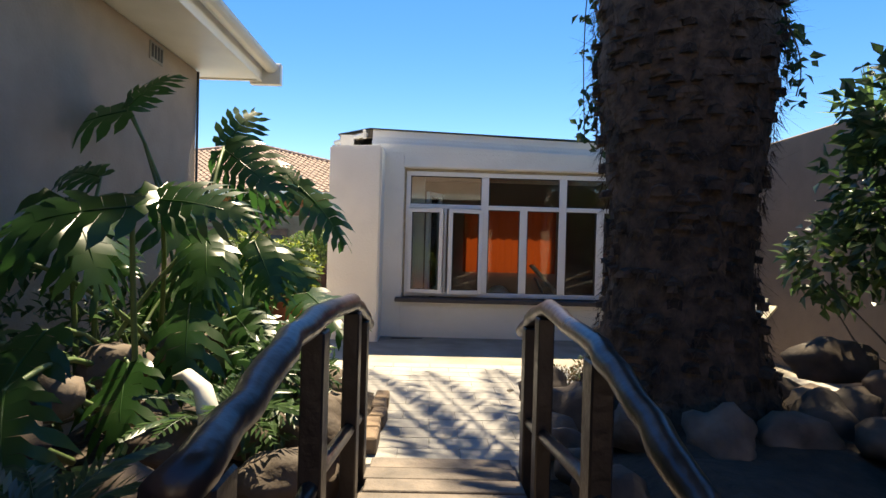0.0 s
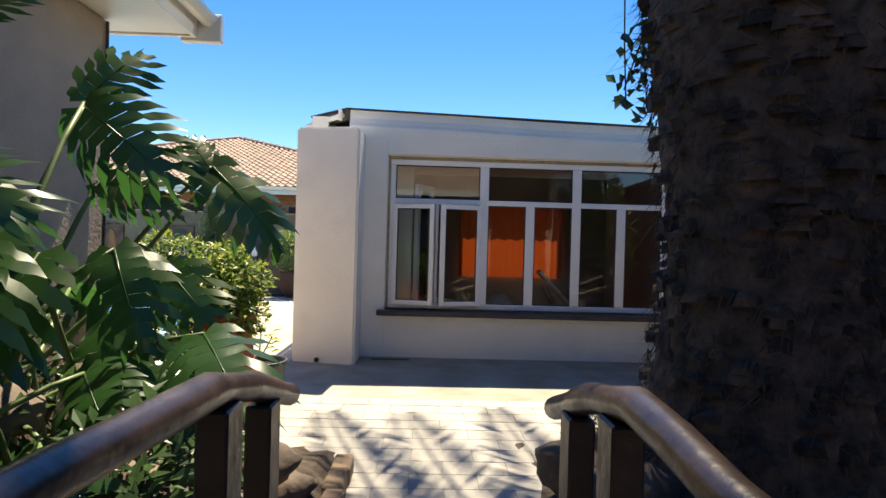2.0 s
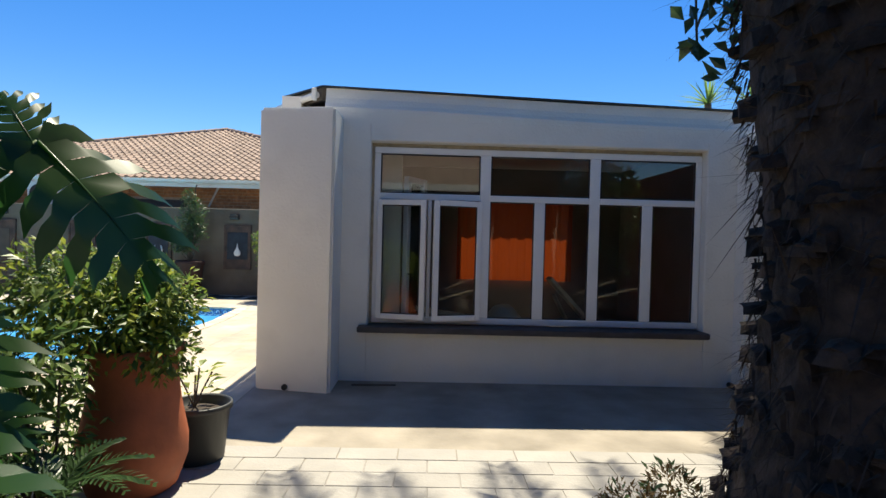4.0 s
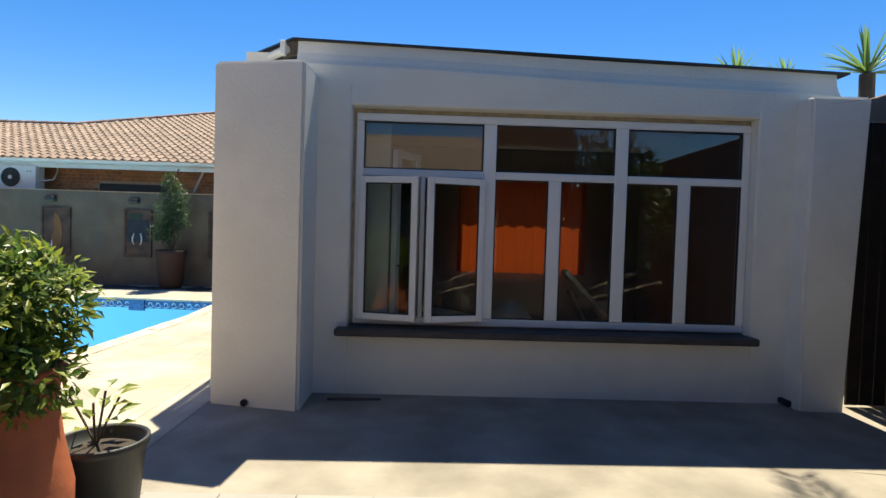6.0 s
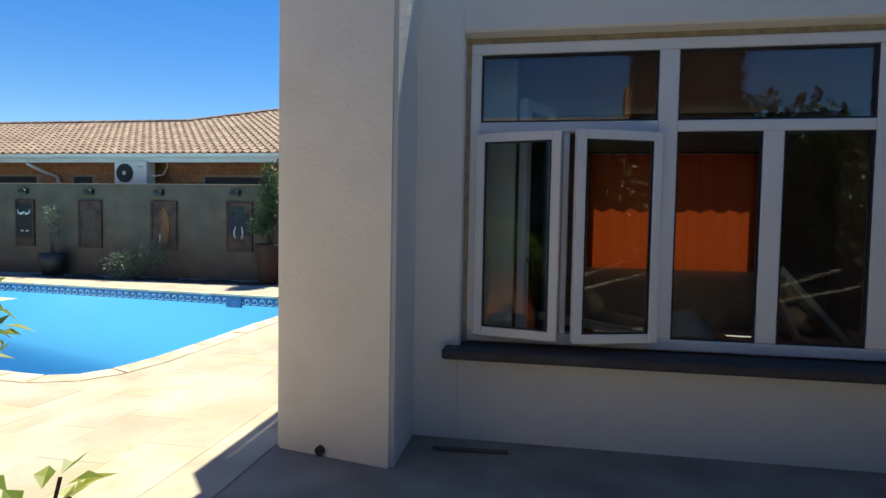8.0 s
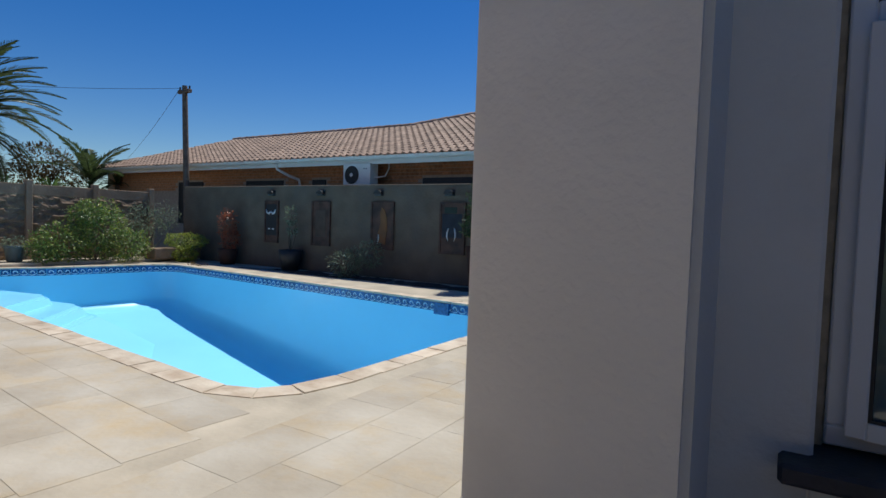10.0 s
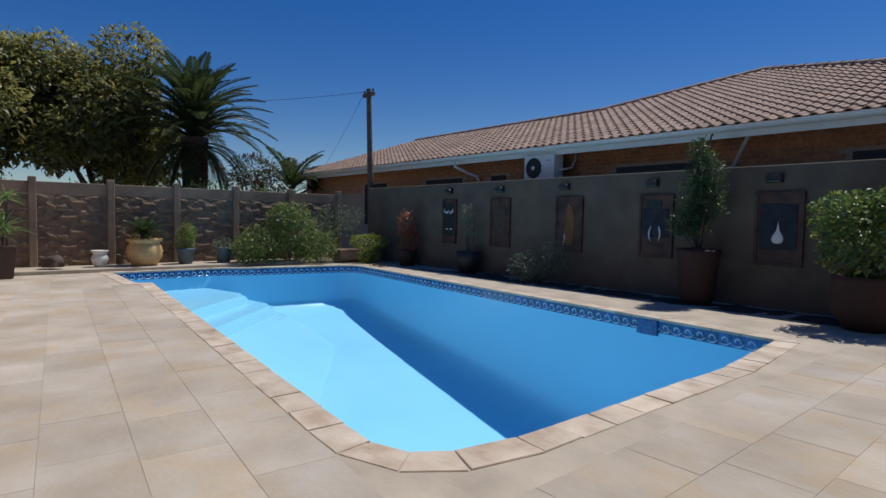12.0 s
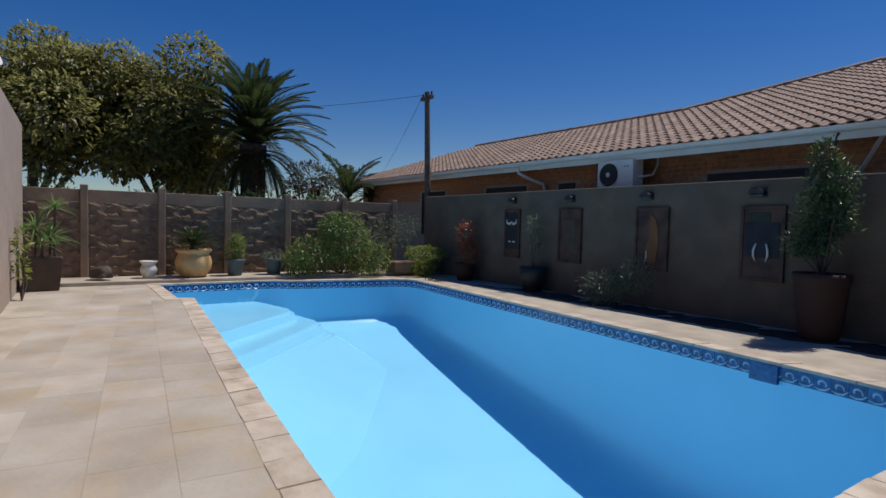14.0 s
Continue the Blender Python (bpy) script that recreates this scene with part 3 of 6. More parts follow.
# brick house behind the grey wall
HY, EAVE_Y, EAVE_Z, SLOPE = 17.0, 16.42, 2.86, 0.372
brick_house = thing("brick_house", (-9, 20, 0), "long brick house with a brown tiled hip roof and white gutter", "house", kind="structure")
HINV = brick_house.matrix_world.inverted()


def house_part(name, bm, mat, label="", smooth=False):
    o = part(name, bm, mat, brick_house, label, smooth)
    o.matrix_parent_inverse = HINV
    return o


house_part("wall", boxed((-22, HY, -0.03), (1.2, 27.0, 2.78)), M_MORTAR)
house_part("soffit", boxed((-22.5, EAVE_Y + 0.02, 2.785), (1.6, 27.5, 2.80)), M_GUTTER)
house_part("fascia_board", boxed((-22.5, EAVE_Y, 2.66), (1.6, EAVE_Y + 0.02, 2.88), 0.004), M_GUTTER)
bm = bmesh.new()
pts = [(0.075 * math.cos(a), 0.075 * math.sin(a)) for a in [math.pi + math.pi * k / 8 for k in range(9)]]
prism(bm, pts + [(1.12 * x, 1.12 * z) for x, z in pts][::-1], -22.5, 1.6, Matrix.Translation((0, EAVE_Y - 0.09, 2.84)) @ Matrix(((0, 0, 1, 0), (1, 0, 0, 0), (0, 1, 0, 0), (0, 0, 0, 1))))
house_part("gutter", bm, M_GUTTER, "white gutter")
# roof body under the tiles
PEAK = (-7.2, 23.2)


def roof_z(y):
    return EAVE_Z + SLOPE * (y - EAVE_Y)


RY = 20.35
RKX = -10.45
HIP = 3.4
XL = -22.5
XR = 1.6
PX, PY = PEAK
bm = bmesh.new()
K = {"el": (XL, EAVE_Y), "er": (XR, EAVE_Y), "rl": (XL + HIP, RY), "rk": (RKX, RY), "pk": (PX, PY), "pb": (PX, 27.5), "eb": (XR, 27.5), "lb": (XL, 26.2)}
zz = {"el": EAVE_Z, "er": EAVE_Z, "rl": roof_z(RY), "rk": roof_z(RY), "pk": roof_z(PY), "pb": roof_z(PY), "eb": EAVE_Z, "lb": EAVE_Z}
V = {k: bm.verts.new((x, y, zz[k] - 0.03)) for k, (x, y) in K.items()}
for f in (("el", "er", "pk", "rk", "rl"), ("er", "eb", "pb", "pk"), ("el", "rl", "lb"), ("rl", "rk", "lb"), ("rk", "pk", "pb", "lb")):
    bm.faces.new([V[k] for k in f])
house_part("roof", bm, M_ROOFTILES)

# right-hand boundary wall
structure("wall_east", boxed((4.6, -6.0, -0.03), (4.8, 15.66, 2.75), 0.015), M_BROWN_SHADED, "brown plastered boundary wall with shade darkened into its colour", "wall")

# house behind the start of the walk
back = thing("house_back", (1.5, -7, 0), "tan plastered house with a tiled roof and a chimney", "house", kind="structure")
for nm, bmx, mt in (("wall", boxed((-2.0, -9.0, -0.03), (4.58, -3.6, 3.1), 0.02), M_TAN), ("chimney", boxed((3.0, -6.9, 3.0), (3.6, -6.3, 5.6), 0.02), M_BRICK), ("door", boxed((-0.1, -3.6, 0.0), (0.9, -3.56, 2.05), 0.006), M_UPVC), ("fascia_board", boxed((-2.0, -3.16, 2.98), (4.58, -3.13, 3.18), 0.004), M_GUTTER)):
    o = part(nm, bmx, mt, back)
    o.matrix_parent_inverse = back.matrix_world.inverted()
bm = bmesh.new()
v = [bm.verts.new(p) for p in ((-2.0, -3.15, 3.16), (4.58, -3.15, 3.16), (4.58, -6.4, 4.7), (-2.0, -6.4, 4.7), (4.58, -9.3, 3.12), (-2.0, -9.3, 3.12), (4.58, -3.15, 3.12), (-2.0, -3.15, 3.12))]
for f in ((0, 1, 2, 3), (3, 2, 4, 5), (7, 6, 4, 5), (0, 1, 6, 7), (0, 3, 5, 7), (1, 2, 4, 6)):
    bm.faces.new([v[i] for i in f])
o = part("roof", bm, M_ROOFTILES, back)
o.matrix_parent_inverse = back.matrix_world.inverted()

# ---- plants: helpers ----
def leaf_quad(bm, base, way, up, length, width, fold=0.25):
    """A folded leaf of four triangles, pointed at both ends."""
    way, up = way.normalized(), up.normalized()
    side = way.cross(up)
    if side.length < 0.05:
        side = way.cross(Vector((1, 0.3, 0)))
    side.normalize()
    nrm = side.cross(way)
    mid = base + way * length * 0.45
    a = bm.verts.new(base)
    b = bm.verts.new(mid + side * width * 0.5 + nrm * width * fold)
    c = bm.verts.new(base + way * length - nrm * length * 0.10)
    d = bm.verts.new(mid - side * width * 0.5 + nrm * width * fold)
    e = bm.verts.new(mid)
    bm.faces.new((a, b, e))
    bm.faces.new((b, c, e))
    bm.faces.new((c, d, e))
    bm.faces.new((d, a, e))


def rand_dir(rng):
    while True:
        v = Vector((rng.uniform(-1, 1), rng.uniform(-1, 1), rng.uniform(-1, 1)))
        if 0.05 < v.length < 1:
            return v.normalized()


def foliage(rng, blobs, count, length, width, shell=0.55, fold=0.2):
    """Many small leaves gathered in uneven clumps; blobs: (centre, radii)."""
    bm = bmesh.new()
    total = sum(r[0] * r[1] + r[1] * r[2] + r[0] * r[2] for _, r in blobs)
    for c, r in blobs:
        n = int(count * (r[0] * r[1] + r[1] * r[2] + r[0] * r[2]) / total)
        c = Vector(c)
        for _ in range(n):
            d = rand_dir(rng)
            k = shell + (1 - shell) * rng.random() ** 0.7
            k *= 1 + 0.32 * noise.noise(d * 2.3 + c * 1.7)
            p = c + Vector((d.x * r[0], d.y * r[1], d.z * r[2])) * k
            w = (d + rand_dir(rng) * 0.9 + Vector((0, 0, -0.15))).normalized()
            s = rng.uniform(0.65, 1.25)
            leaf_quad(bm, p, w, (d + Vector((0, 0, 0.8)) + rand_dir(rng) * 0.5), length * s, width * s, fold)
    return bm


def twigs(rng, base, blobs, radius=0.012, per=3):
    bm = bmesh.new()
    b = Vector(base)
    for c, r in blobs:
        for _ in range(per):
            d = rand_dir(rng)
            tip = Vector(c) + Vector((d.x * r[0], d.y * r[1], d.z * r[2])) * 0.7
            mid = b.lerp(tip, 0.5) + rand_dir(rng) * 0.1 * (tip - b).length
            tube(bm, [b, mid, tip], [radius, radius * 0.7, radius * 0.3], 5)
    return bm


def shrub(name, at, label, blobs, count, length, width, mat, seed, category="shrub", stem=M_BARK, kind="", shell=0.5, extra=None):
    """A bush rooted at a point; blobs are given from there."""
    rng = random.Random(seed)
    t = thing(name, (*at, 0, 0, rng.uniform(-5, 5)), label, category, kind=kind)
    part("stem", twigs(rng, (0, 0, 0), blobs), stem, t)
    part("foliage", foliage(rng, blobs, count, length, width, shell), mat, t)
    if extra:
        m2, n2, l2, w2 = extra
        part("foliage", foliage(rng, [(c, [q * 1.04 for q in r]) for c, r in blobs], n2, l2, w2, 0.85), m2, t)
    return t


def sword_leaf(bm, base, heading, rise, length, width, droop, n=5):
    """A long narrow leaf bending under its weight."""
    h = Vector((math.cos(heading), math.sin(heading), 0))
    side = Vector((-h.y, h.x, 0))
    rows = []
    for i in range(n + 1):
        t = i / n
        p = base + h * length * t * math.cos(rise) + Vector((0, 0, 1)) * (length * t * math.sin(rise) - droop * length * t * t)
        w = width * (1 - t) ** 0.6 * (0.6 + 0.4 * min(t * 4, 1)) * 0.5
        if i == n:
            rows.append([bm.verts.new(p)])
        else:
            rows.append([bm.verts.new(p + side * w + Vector((0, 0, w * 0.5))), bm.verts.new(p), bm.verts.new(p - side * w + Vector((0, 0, w * 0.5)))])
    for a, b in zip(rows, rows[1:]):
        if len(b) == 3:
            bm.faces.new((a[0], a[1], b[1], b[0]))
            bm.faces.new((a[1], a[2], b[2], b[1]))
        else:
            bm.faces.new((a[0], a[1], b[0]))
            bm.faces.new((a[1], a[2], b[0]))


def rosette(rng, at, count, length, width, low=10, high=80, droop=0.3):
    bm = bmesh.new()
    for i in range(count):
        sword_leaf(bm, Vector(at), rng.uniform(0, 2 * math.pi), radians(rng.uniform(low, high)), length * rng.uniform(0.75, 1.1), width, droop * rng.uniform(0.5, 1.4))
    return bm


def frond_mesh(name, length, arch, pairs, leaflet, width, seed, hang=0.3):
    """A feather frond along +x from the origin: rachis and narrow leaflets."""
    rng = random.Random(seed)
    bm = bmesh.new()

    def at(t):
        return Vector((length * t * (1 - 0.25 * arch * t), 0, length * arch * (0.55 * t - 1.05 * t * t)))
    tube(bm, [at(i / 10) for i in range(11)], [0.035 * (1 - 0.85 * i / 10) * length / 3 for i in range(11)], 5)
    for k in range(pairs):
        t = 0.12 + 0.87 * k / (pairs - 1)
        p = at(t)
        d = (at(min(t + 0.02, 1)) - at(t - 0.02)).normalized()
        size = leaflet * (math.sin(math.pi * min(t * 0.85 + 0.12, 1)) ** 0.6) * rng.uniform(0.85, 1.1)
        for s in (-1, 1):
            w = (d * 0.75 + Vector((0, s, 0)) * 0.8 + Vector((0, 0, 0.28 - hang * rng.random()))).normalized()
            tip = p + w * size + Vector((0, 0, -0.12 * size))
            n = Vector((0, 0, 1)).cross(w).normalized() * width
            mid = p.lerp(tip, 0.45) + Vector((0, 0, 0.03 * size))
            a, b, c, e = bm.verts.new(p), bm.verts.new(mid + n), bm.verts.new(tip), bm.verts.new(mid - n)
            bm.faces.new((a, b, c, e))
    return mesh_of(bm, name)


def monstera_mesh(name, seed, size=1.0, fingers=7):
    """A deeply split leaf, stalk end at the origin and tip along +y, drooping at its edges."""
    rng = random.Random(seed)
    bm = bmesh.new()

    def surf(u, v, sag=0.0):
        z = -0.30 * u * u - 0.34 * max(v - 0.25, 0) ** 2 + 0.10 * abs(u) - sag
        z += 0.022 * math.sin(9 * v + 5 * u + seed) * min(abs(u) * 5, 1)
        return Vector((u, v, z)) * size

    def half(t):
        return 0.50 * (math.sin(math.pi * min(0.12 + 0.88 * t, 1.0)) ** 0.75) * (1 - 0.25 * t)
    for s in (-1, 1):
        inner = []
        for i in range(fingers + 1):
            t = i / fingers
            v = -0.12 * (1 - t) + 1.0 * t
            inner.append((t, v))
        for i in range(fingers):
            t0, v0 = inner[i]
            t1, v1 = inner[i + 1]
            tm = (t0 + t1) / 2
            w = half(tm) * rng.uniform(0.86, 1.14)
            b = rng.uniform(0.34, 0.50) * w if 0 < i < fingers - 1 else 0.4 * w
            lift = 0.30 * (0.4 + tm)
            m0 = (0.0, max(v0, 0.0) if i else 0.0)
            m1 = (0.0, v1)
            i0, i1 = (s * b, v0 + lift * b), (s * b, v1 + lift * b)
            gap = rng.uniform(0.06, 0.12) * (v1 - v0)
            rows = [(m0, m1), (i0, i1)]
            swing, droop = rng.uniform(-0.05, 0.07), rng.uniform(0.02, 0.14)
            for k in (0.55, 0.72, 0.88):
                u = w * k
                sh = lift * u * 1.3 + 0.05 * k + swing * k * k
                ins = gap * (0.6 + 1.1 * k) + 0.25 * (v1 - v0) * max(k - 0.7, 0)
                bulge = 0.012 if k == 0.72 else 0.0
                rows.append(((s * u, v0 + sh + ins - bulge, droop * k ** 3), (s * u, v1 + sh - ins * 0.8 + bulge, droop * k ** 3)))
            tip = (s * w * 1.04, (v0 + v1) / 2 + lift * w * 1.5 + 0.09 + swing * 1.1, droop * 1.15)
            vs = [[bm.verts.new(surf(*p)) for p in r] for r in rows]
            for a, c in zip(vs, vs[1:]):
                try:
                    bm.faces.new((a[0], a[1], c[1], c[0]))
                except ValueError:
                    pass
            bm.faces.new((vs[-1][0], vs[-1][1], bm.verts.new(surf(*tip))))
    bmesh.ops.remove_doubles(bm, verts=bm.verts, dist=0.0008)
    # a raised midrib
    tube(bm, [surf(0, v) + Vector((0, 0, 0.004)) for v in (0, 0.3, 0.6, 0.95)], [0.012 * size, 0.009 * size, 0.006 * size, 0.002], 5)
    me = mesh_of(bm, name, True)
    me.materials.append(L_MONSTERA)
    return me


# ---- garden beds ----
def bed(name, x0, x1, y0, y1, height, seed, label):
    bm = bmesh.new()
    nx, ny = max(int((x1 - x0) / 0.16), 4), max(int((y1 - y0) / 0.16), 4)
    g = [[None] * (ny + 1) for _ in range(nx + 1)]
    for i in range(nx + 1):
        for j in range(ny + 1):
            x, y = x0 + (x1 - x0) * i / nx, y0 + (y1 - y0) * j / ny
            e = min(i / nx, 1 - i / nx, j / ny, 1 - j / ny) * 2
            z = -0.03 + height * min(e * 2.2, 1) * (0.75 + 0.5 * noise.noise(Vector((x * 1.4, y * 1.4, seed)))) if e > 0 else -0.03
            z += 0.03 * noise.noise(Vector((x * 6, y * 6, seed)))
            g[i][j] = bm.verts.new((x, y, z))
    for i in range(nx):
        for j in range(ny):
            bm.faces.new((g[i][j], g[i + 1][j], g[i + 1][j + 1], g[i][j + 1]))
    return structure(name, bm, M_SOIL, label, "garden bed")


bed("ground_bed_1", -2.02, -0.02, -4.0, 4.95, 0.35, 1.0, "dark soil of the rock garden beside the bridge")
bed("ground_bed_2", 0.92, 4.6, -4.0, 5.2, 0.30, 5.0, "dark soil bed round the palm trunk")

ROCKS = [mesh_of(rock_mesh(i + 1, 1, R.uniform(0.65, 0.95), R.uniform(0.6, 0.85), 0.34), "boulder", True) for i in range(7)]
for me in ROCKS:
    me.materials.append(M_ROCK)


def boulder(x, y, z, s, k, turn, label="rough brown boulder in the rock garden"):
    o = new("boulder", ROCKS[k % 7])
    o.matrix_world = pose(x, y, z, 0, 0, turn) @ Matrix.Diagonal((s, s, s, 1))
    tagged(o, label, "boulder", "boulders of the rock garden")


rr = random.Random(3)
for row in range(3):
    for i in range(7 if row == 0 else 9):
        y = 0.3 + i * 0.43 + rr.uniform(-0.12, 0.12)
        x = -0.30 - row * 0.40 + rr.uniform(-0.1, 0.1)
        boulder(x, y, 0.15 + row * 0.26 + rr.uniform(-0.05, 0.06), rr.uniform(0.14, 0.24), rr.randrange(7), rr.uniform(0, 360))
for i in range(10):
    boulder(1.12 + rr.uniform(-0.08, 0.12), 0.4 + i * 0.32, 0.12 + rr.uniform(0, 0.08), rr.uniform(0.13, 0.22), rr.randrange(7), rr.uniform(0, 360), "rounded brown boulder edging the palm bed")
for i in range(8):
    a = radians(178 + i * 28)
    boulder(2.20 + 0.95 * math.cos(a), 3.90 + 0.92 * math.sin(a), 0.22, rr.uniform(0.18, 0.27), rr.randrange(7), rr.uniform(0, 360), "rounded boulder at the foot of the palm trunk")
for x, y, z, s in ((3.2, 2.3, 0.3, 0.28), (3.8, 2.9, 0.4, 0.36), (3.1, 3.3, 0.3, 0.24), (3.6, 4.2, 0.45, 0.32), (4.1, 3.7, 0.6, 0.34), (3.2, 4.7, 0.3, 0.25), (2.7, 2.2, 0.25, 0.2), (3.5, 3.5, 0.4, 0.22), (2.9, 2.8, 0.3, 0.2)):
    boulder(x, y, z, s, rr.randrange(7), rr.uniform(0, 360), "large brown boulder heaped by the boundary wall")

for i in range(9):
    boulder(-0.27 + rr.uniform(-0.06, 0.05), 1.9 + i * 0.25, 0.10 + 0.22 * (i % 2), rr.uniform(0.17, 0.24), rr.randrange(7), rr.uniform(0, 360))
# a pale arched stone standing among the rocks
bm = bmesh.new()
tube(bm, [(0, -0.17, 0), (-0.02, -0.2, 0.15), (-0.02, -0.15, 0.3), (0, -0.02, 0.36), (0.01, 0.08, 0.33)], [0.05, 0.055, 0.045, 0.032, 0.012], 10)
o = part("curved_stone", bm, M_WHITEPOT, smooth=True)
o.matrix_world = pose(-0.64, 2.05, 0.50, 0, 0, 70) @ Matrix.Diagonal((0.9, 0.75, 0.75, 1))
tagged(o, "pale horn-shaped stone standing among the boulders", "stone")

# ---- monstera ----
monstera = thing("monstera", (-1.25, 3.2, 0.4), "large split-leaf monstera spreading over the rock garden", "plant")
MINV = monstera.matrix_world.inverted()
MLEAF = [monstera_mesh("leaf", i, 1.0, 7 + i % 3) for i in range(6)]
LEAVES = [  # stalk end x y z, length, heading of the tip, its rise, lean
    (-1.72, 3.55, 2.17, 0.66, 195, -20, 12), (-1.72, 3.56, 2.20, 0.42, 60, 60, 0), (-1.05, 3.50, 1.92, 0.60, 300, -48, 50),
    (-1.06, 3.52, 1.95, 0.42, 95, 68, 80), (-0.62, 3.80, 1.72, 0.58, 325, -54, -25), (-0.60, 3.80, 1.66, 0.32, 130, 65, 20),
    (-0.88, 2.08, 1.44, 0.56, 205, -10, 20), (-1.42, 2.75, 1.40, 0.5, 225, -32, 15), (-0.95, 2.45, 1.50, 0.48, 350, -6, 5), (-1.40, 2.15, 1.22, 0.60, 240, -35, 0),
    (-0.85, 2.75, 1.35, 0.55, 285, -38, -10), (-0.62, 3.2, 1.32, 0.55, 290, -50, 10), (-0.95, 3.1, 1.30, 0.60, 265, -48, 20),
    (-0.60, 3.55, 1.25, 0.52, 300, -40, 25), (-0.72, 3.20, 0.85, 0.52, 300, -20, 10), (-0.70, 2.5, 1.00, 0.55, 280, -45, 0),
    (-1.1, 1.9, 0.95, 0.60, 265, -42, 10), (-1.50, 2.9, 1.65, 0.45, 150, 15, 0), (-1.5, 1.6, 1.10, 0.6, 250, -35, -15),
    (-0.9, 1.45, 0.85, 0.50, 290, -35, 10), 
    (-1.55, 3.1, 1.35, 0.58, 190, -25, 0), (-1.35, 3.9, 1.1, 0.5, 120, -25, 0), (-0.72, 3.55, 0.80, 0.40, 320, -32, 0),
    (-0.70, 2.95, 0.68, 0.60, 300, -12, 8), (-1.3, 1.0, 0.95, 0.58, 250, -32, 5), (-1.65, 2.1, 1.45, 0.52, 230, -20, 10),
    (-0.95, 3.45, 1.60, 0.42, 330, -30, 40), (-0.78, 3.5, 1.02, 0.55, 280, -48, 0), (-1.7, 1.3, 1.3, 0.58, 240, -28, 0),
    (-1.25, 3.3, 1.05, 0.55, 250, -40, 10), (-0.45, 2.6, 0.75, 0.45, 300, -40, 0), (-1.0, 2.3, 0.75, 0.55, 280, -35, 15),
    (-1.46, 2.55, 1.50, 0.78, 324, -38, -101), (-1.30, 3.15, 1.62, 0.70, 318, -40, -90), (-0.30, 3.25, 1.00, 0.66, 300, -14, -20),
]
ml = random.Random(17)
for _ in range(9):
    y = ml.uniform(0.8, 4.4)
    LEAVES.append((-0.75 - 0.8 * ml.random(), y, ml.uniform(0.55, 1.25), ml.uniform(0.3, 0.48), ml.uniform(220, 350), ml.uniform(-50, -10), ml.uniform(-20, 30)))
for i, (x, y, z, s, head, rise, lean) in enumerate(LEAVES):
    s *= 0.9 if i < 9 else 0.78
    if i > 8 and x > -0.8:
        x -= 0.12
    lean = 0.4 * lean + 50 * math.cos(radians(head))
    m = pose(x, y, z, 0, 0, head - 90) @ pose(0, 0, 0, rise, lean, 0) @ Matrix.Diagonal((s * 0.95, s, s, 1))
    o = share("leaf", MLEAF[i % 6], monstera, m)
    o.matrix_parent_inverse = MINV
    foot = Vector((-1.25 + 0.25 * math.cos(i * 2.1), 3.1 + 0.5 * math.sin(i * 1.7) + (y - 3.1) * 0.35, 0.45))
    tip = Vector((x, y, z))
    mid = foot.lerp(tip, 0.55) + Vector((0.08 * math.sin(i), 0.08 * math.cos(i * 1.3), 0.16 * (tip - foot).length))
    bm = bmesh.new()
    q = [foot.lerp(mid, t).lerp(mid.lerp(tip, t), t) for t in (0, 0.2, 0.4, 0.6, 0.8, 1.0)]
    tube(bm, q, [0.016, 0.014, 0.013, 0.012, 0.011, 0.009], 6)
    o = part("stalk", bm, M_STEM, monstera, smooth=True)
    o.matrix_parent_inverse = MINV

# ferns and low green under it
for i, (x, y, z) in enumerate([(-0.55, 1.1, 0.55), (-1.0, 4.5, 0.3), (-0.5, 2.1, 0.5), (-1.5, 1.0, 0.7), (-1.5, 4.6, 0.4)]):
    t = thing("fern", (x, y, z), "small arching fern among the boulders", "fern", "ferns of the rock garden")
    me = frond_mesh("frond", 0.42, 0.75, 16, 0.09, 0.012, i)
    me.materials.append(L_DARK)
    for k in range(11):
        share("frond", me, t, pose(0, 0, 0, 0, -35 - 8 * (k % 3), k * 33 + i * 11))
shrub("bridge_side_shrub", (-0.45, 2.75, 0.2), "dark leafy shrub growing between boulders and bridge", [((0, 0, 0.35), (0.22, 0.5, 0.28)), ((0.05, 0.55, 0.25), (0.2, 0.35, 0.25))], 900, 0.09, 0.035, L_DARK, 22)
shrub("understorey_shrub", (-1.55, 2.2, 0.4), "dark leafy shrub under the monstera", [((0, 0, 0.35), (0.4, 0.9, 0.35)), ((0.1, 1.2, 0.3), (0.4, 0.6, 0.35)), ((0, -1.1, 0.3), (0.4, 0.6, 0.4))], 1500, 0.09, 0.04, L_DARK, 21)

# ---- bridge ----
bridge = thing("footbridge", (0.39, 1, 0), "low wooden footbridge with dark arched pole handrails", "bridge")
BINV = bridge.matrix_world.inverted()


def bridge_part(name, bm, mat, smooth=False):
    o = part(name, bm, mat, bridge, "", smooth)
    o.matrix_parent_inverse = BINV
    return o


for x in (0.06, 0.80):
    bridge_part("beam", boxed((x - 0.05, -3.0, -0.03), (x + 0.05, 2.86, 0.105), 0.01), M_POST)
for i in range(39):
    y0 = -3.05 + i * 0.152
    dz = 0.006 * math.sin(i * 5.1)
    bridge_part("plank", boxed((0.04 + 0.01 * math.sin(i * 3), y0, 0.107 + dz), (0.82 + 0.01 * math.cos(i * 7), y0 + 0.138, 0.142 + dz), 0.005), M_PLANK)


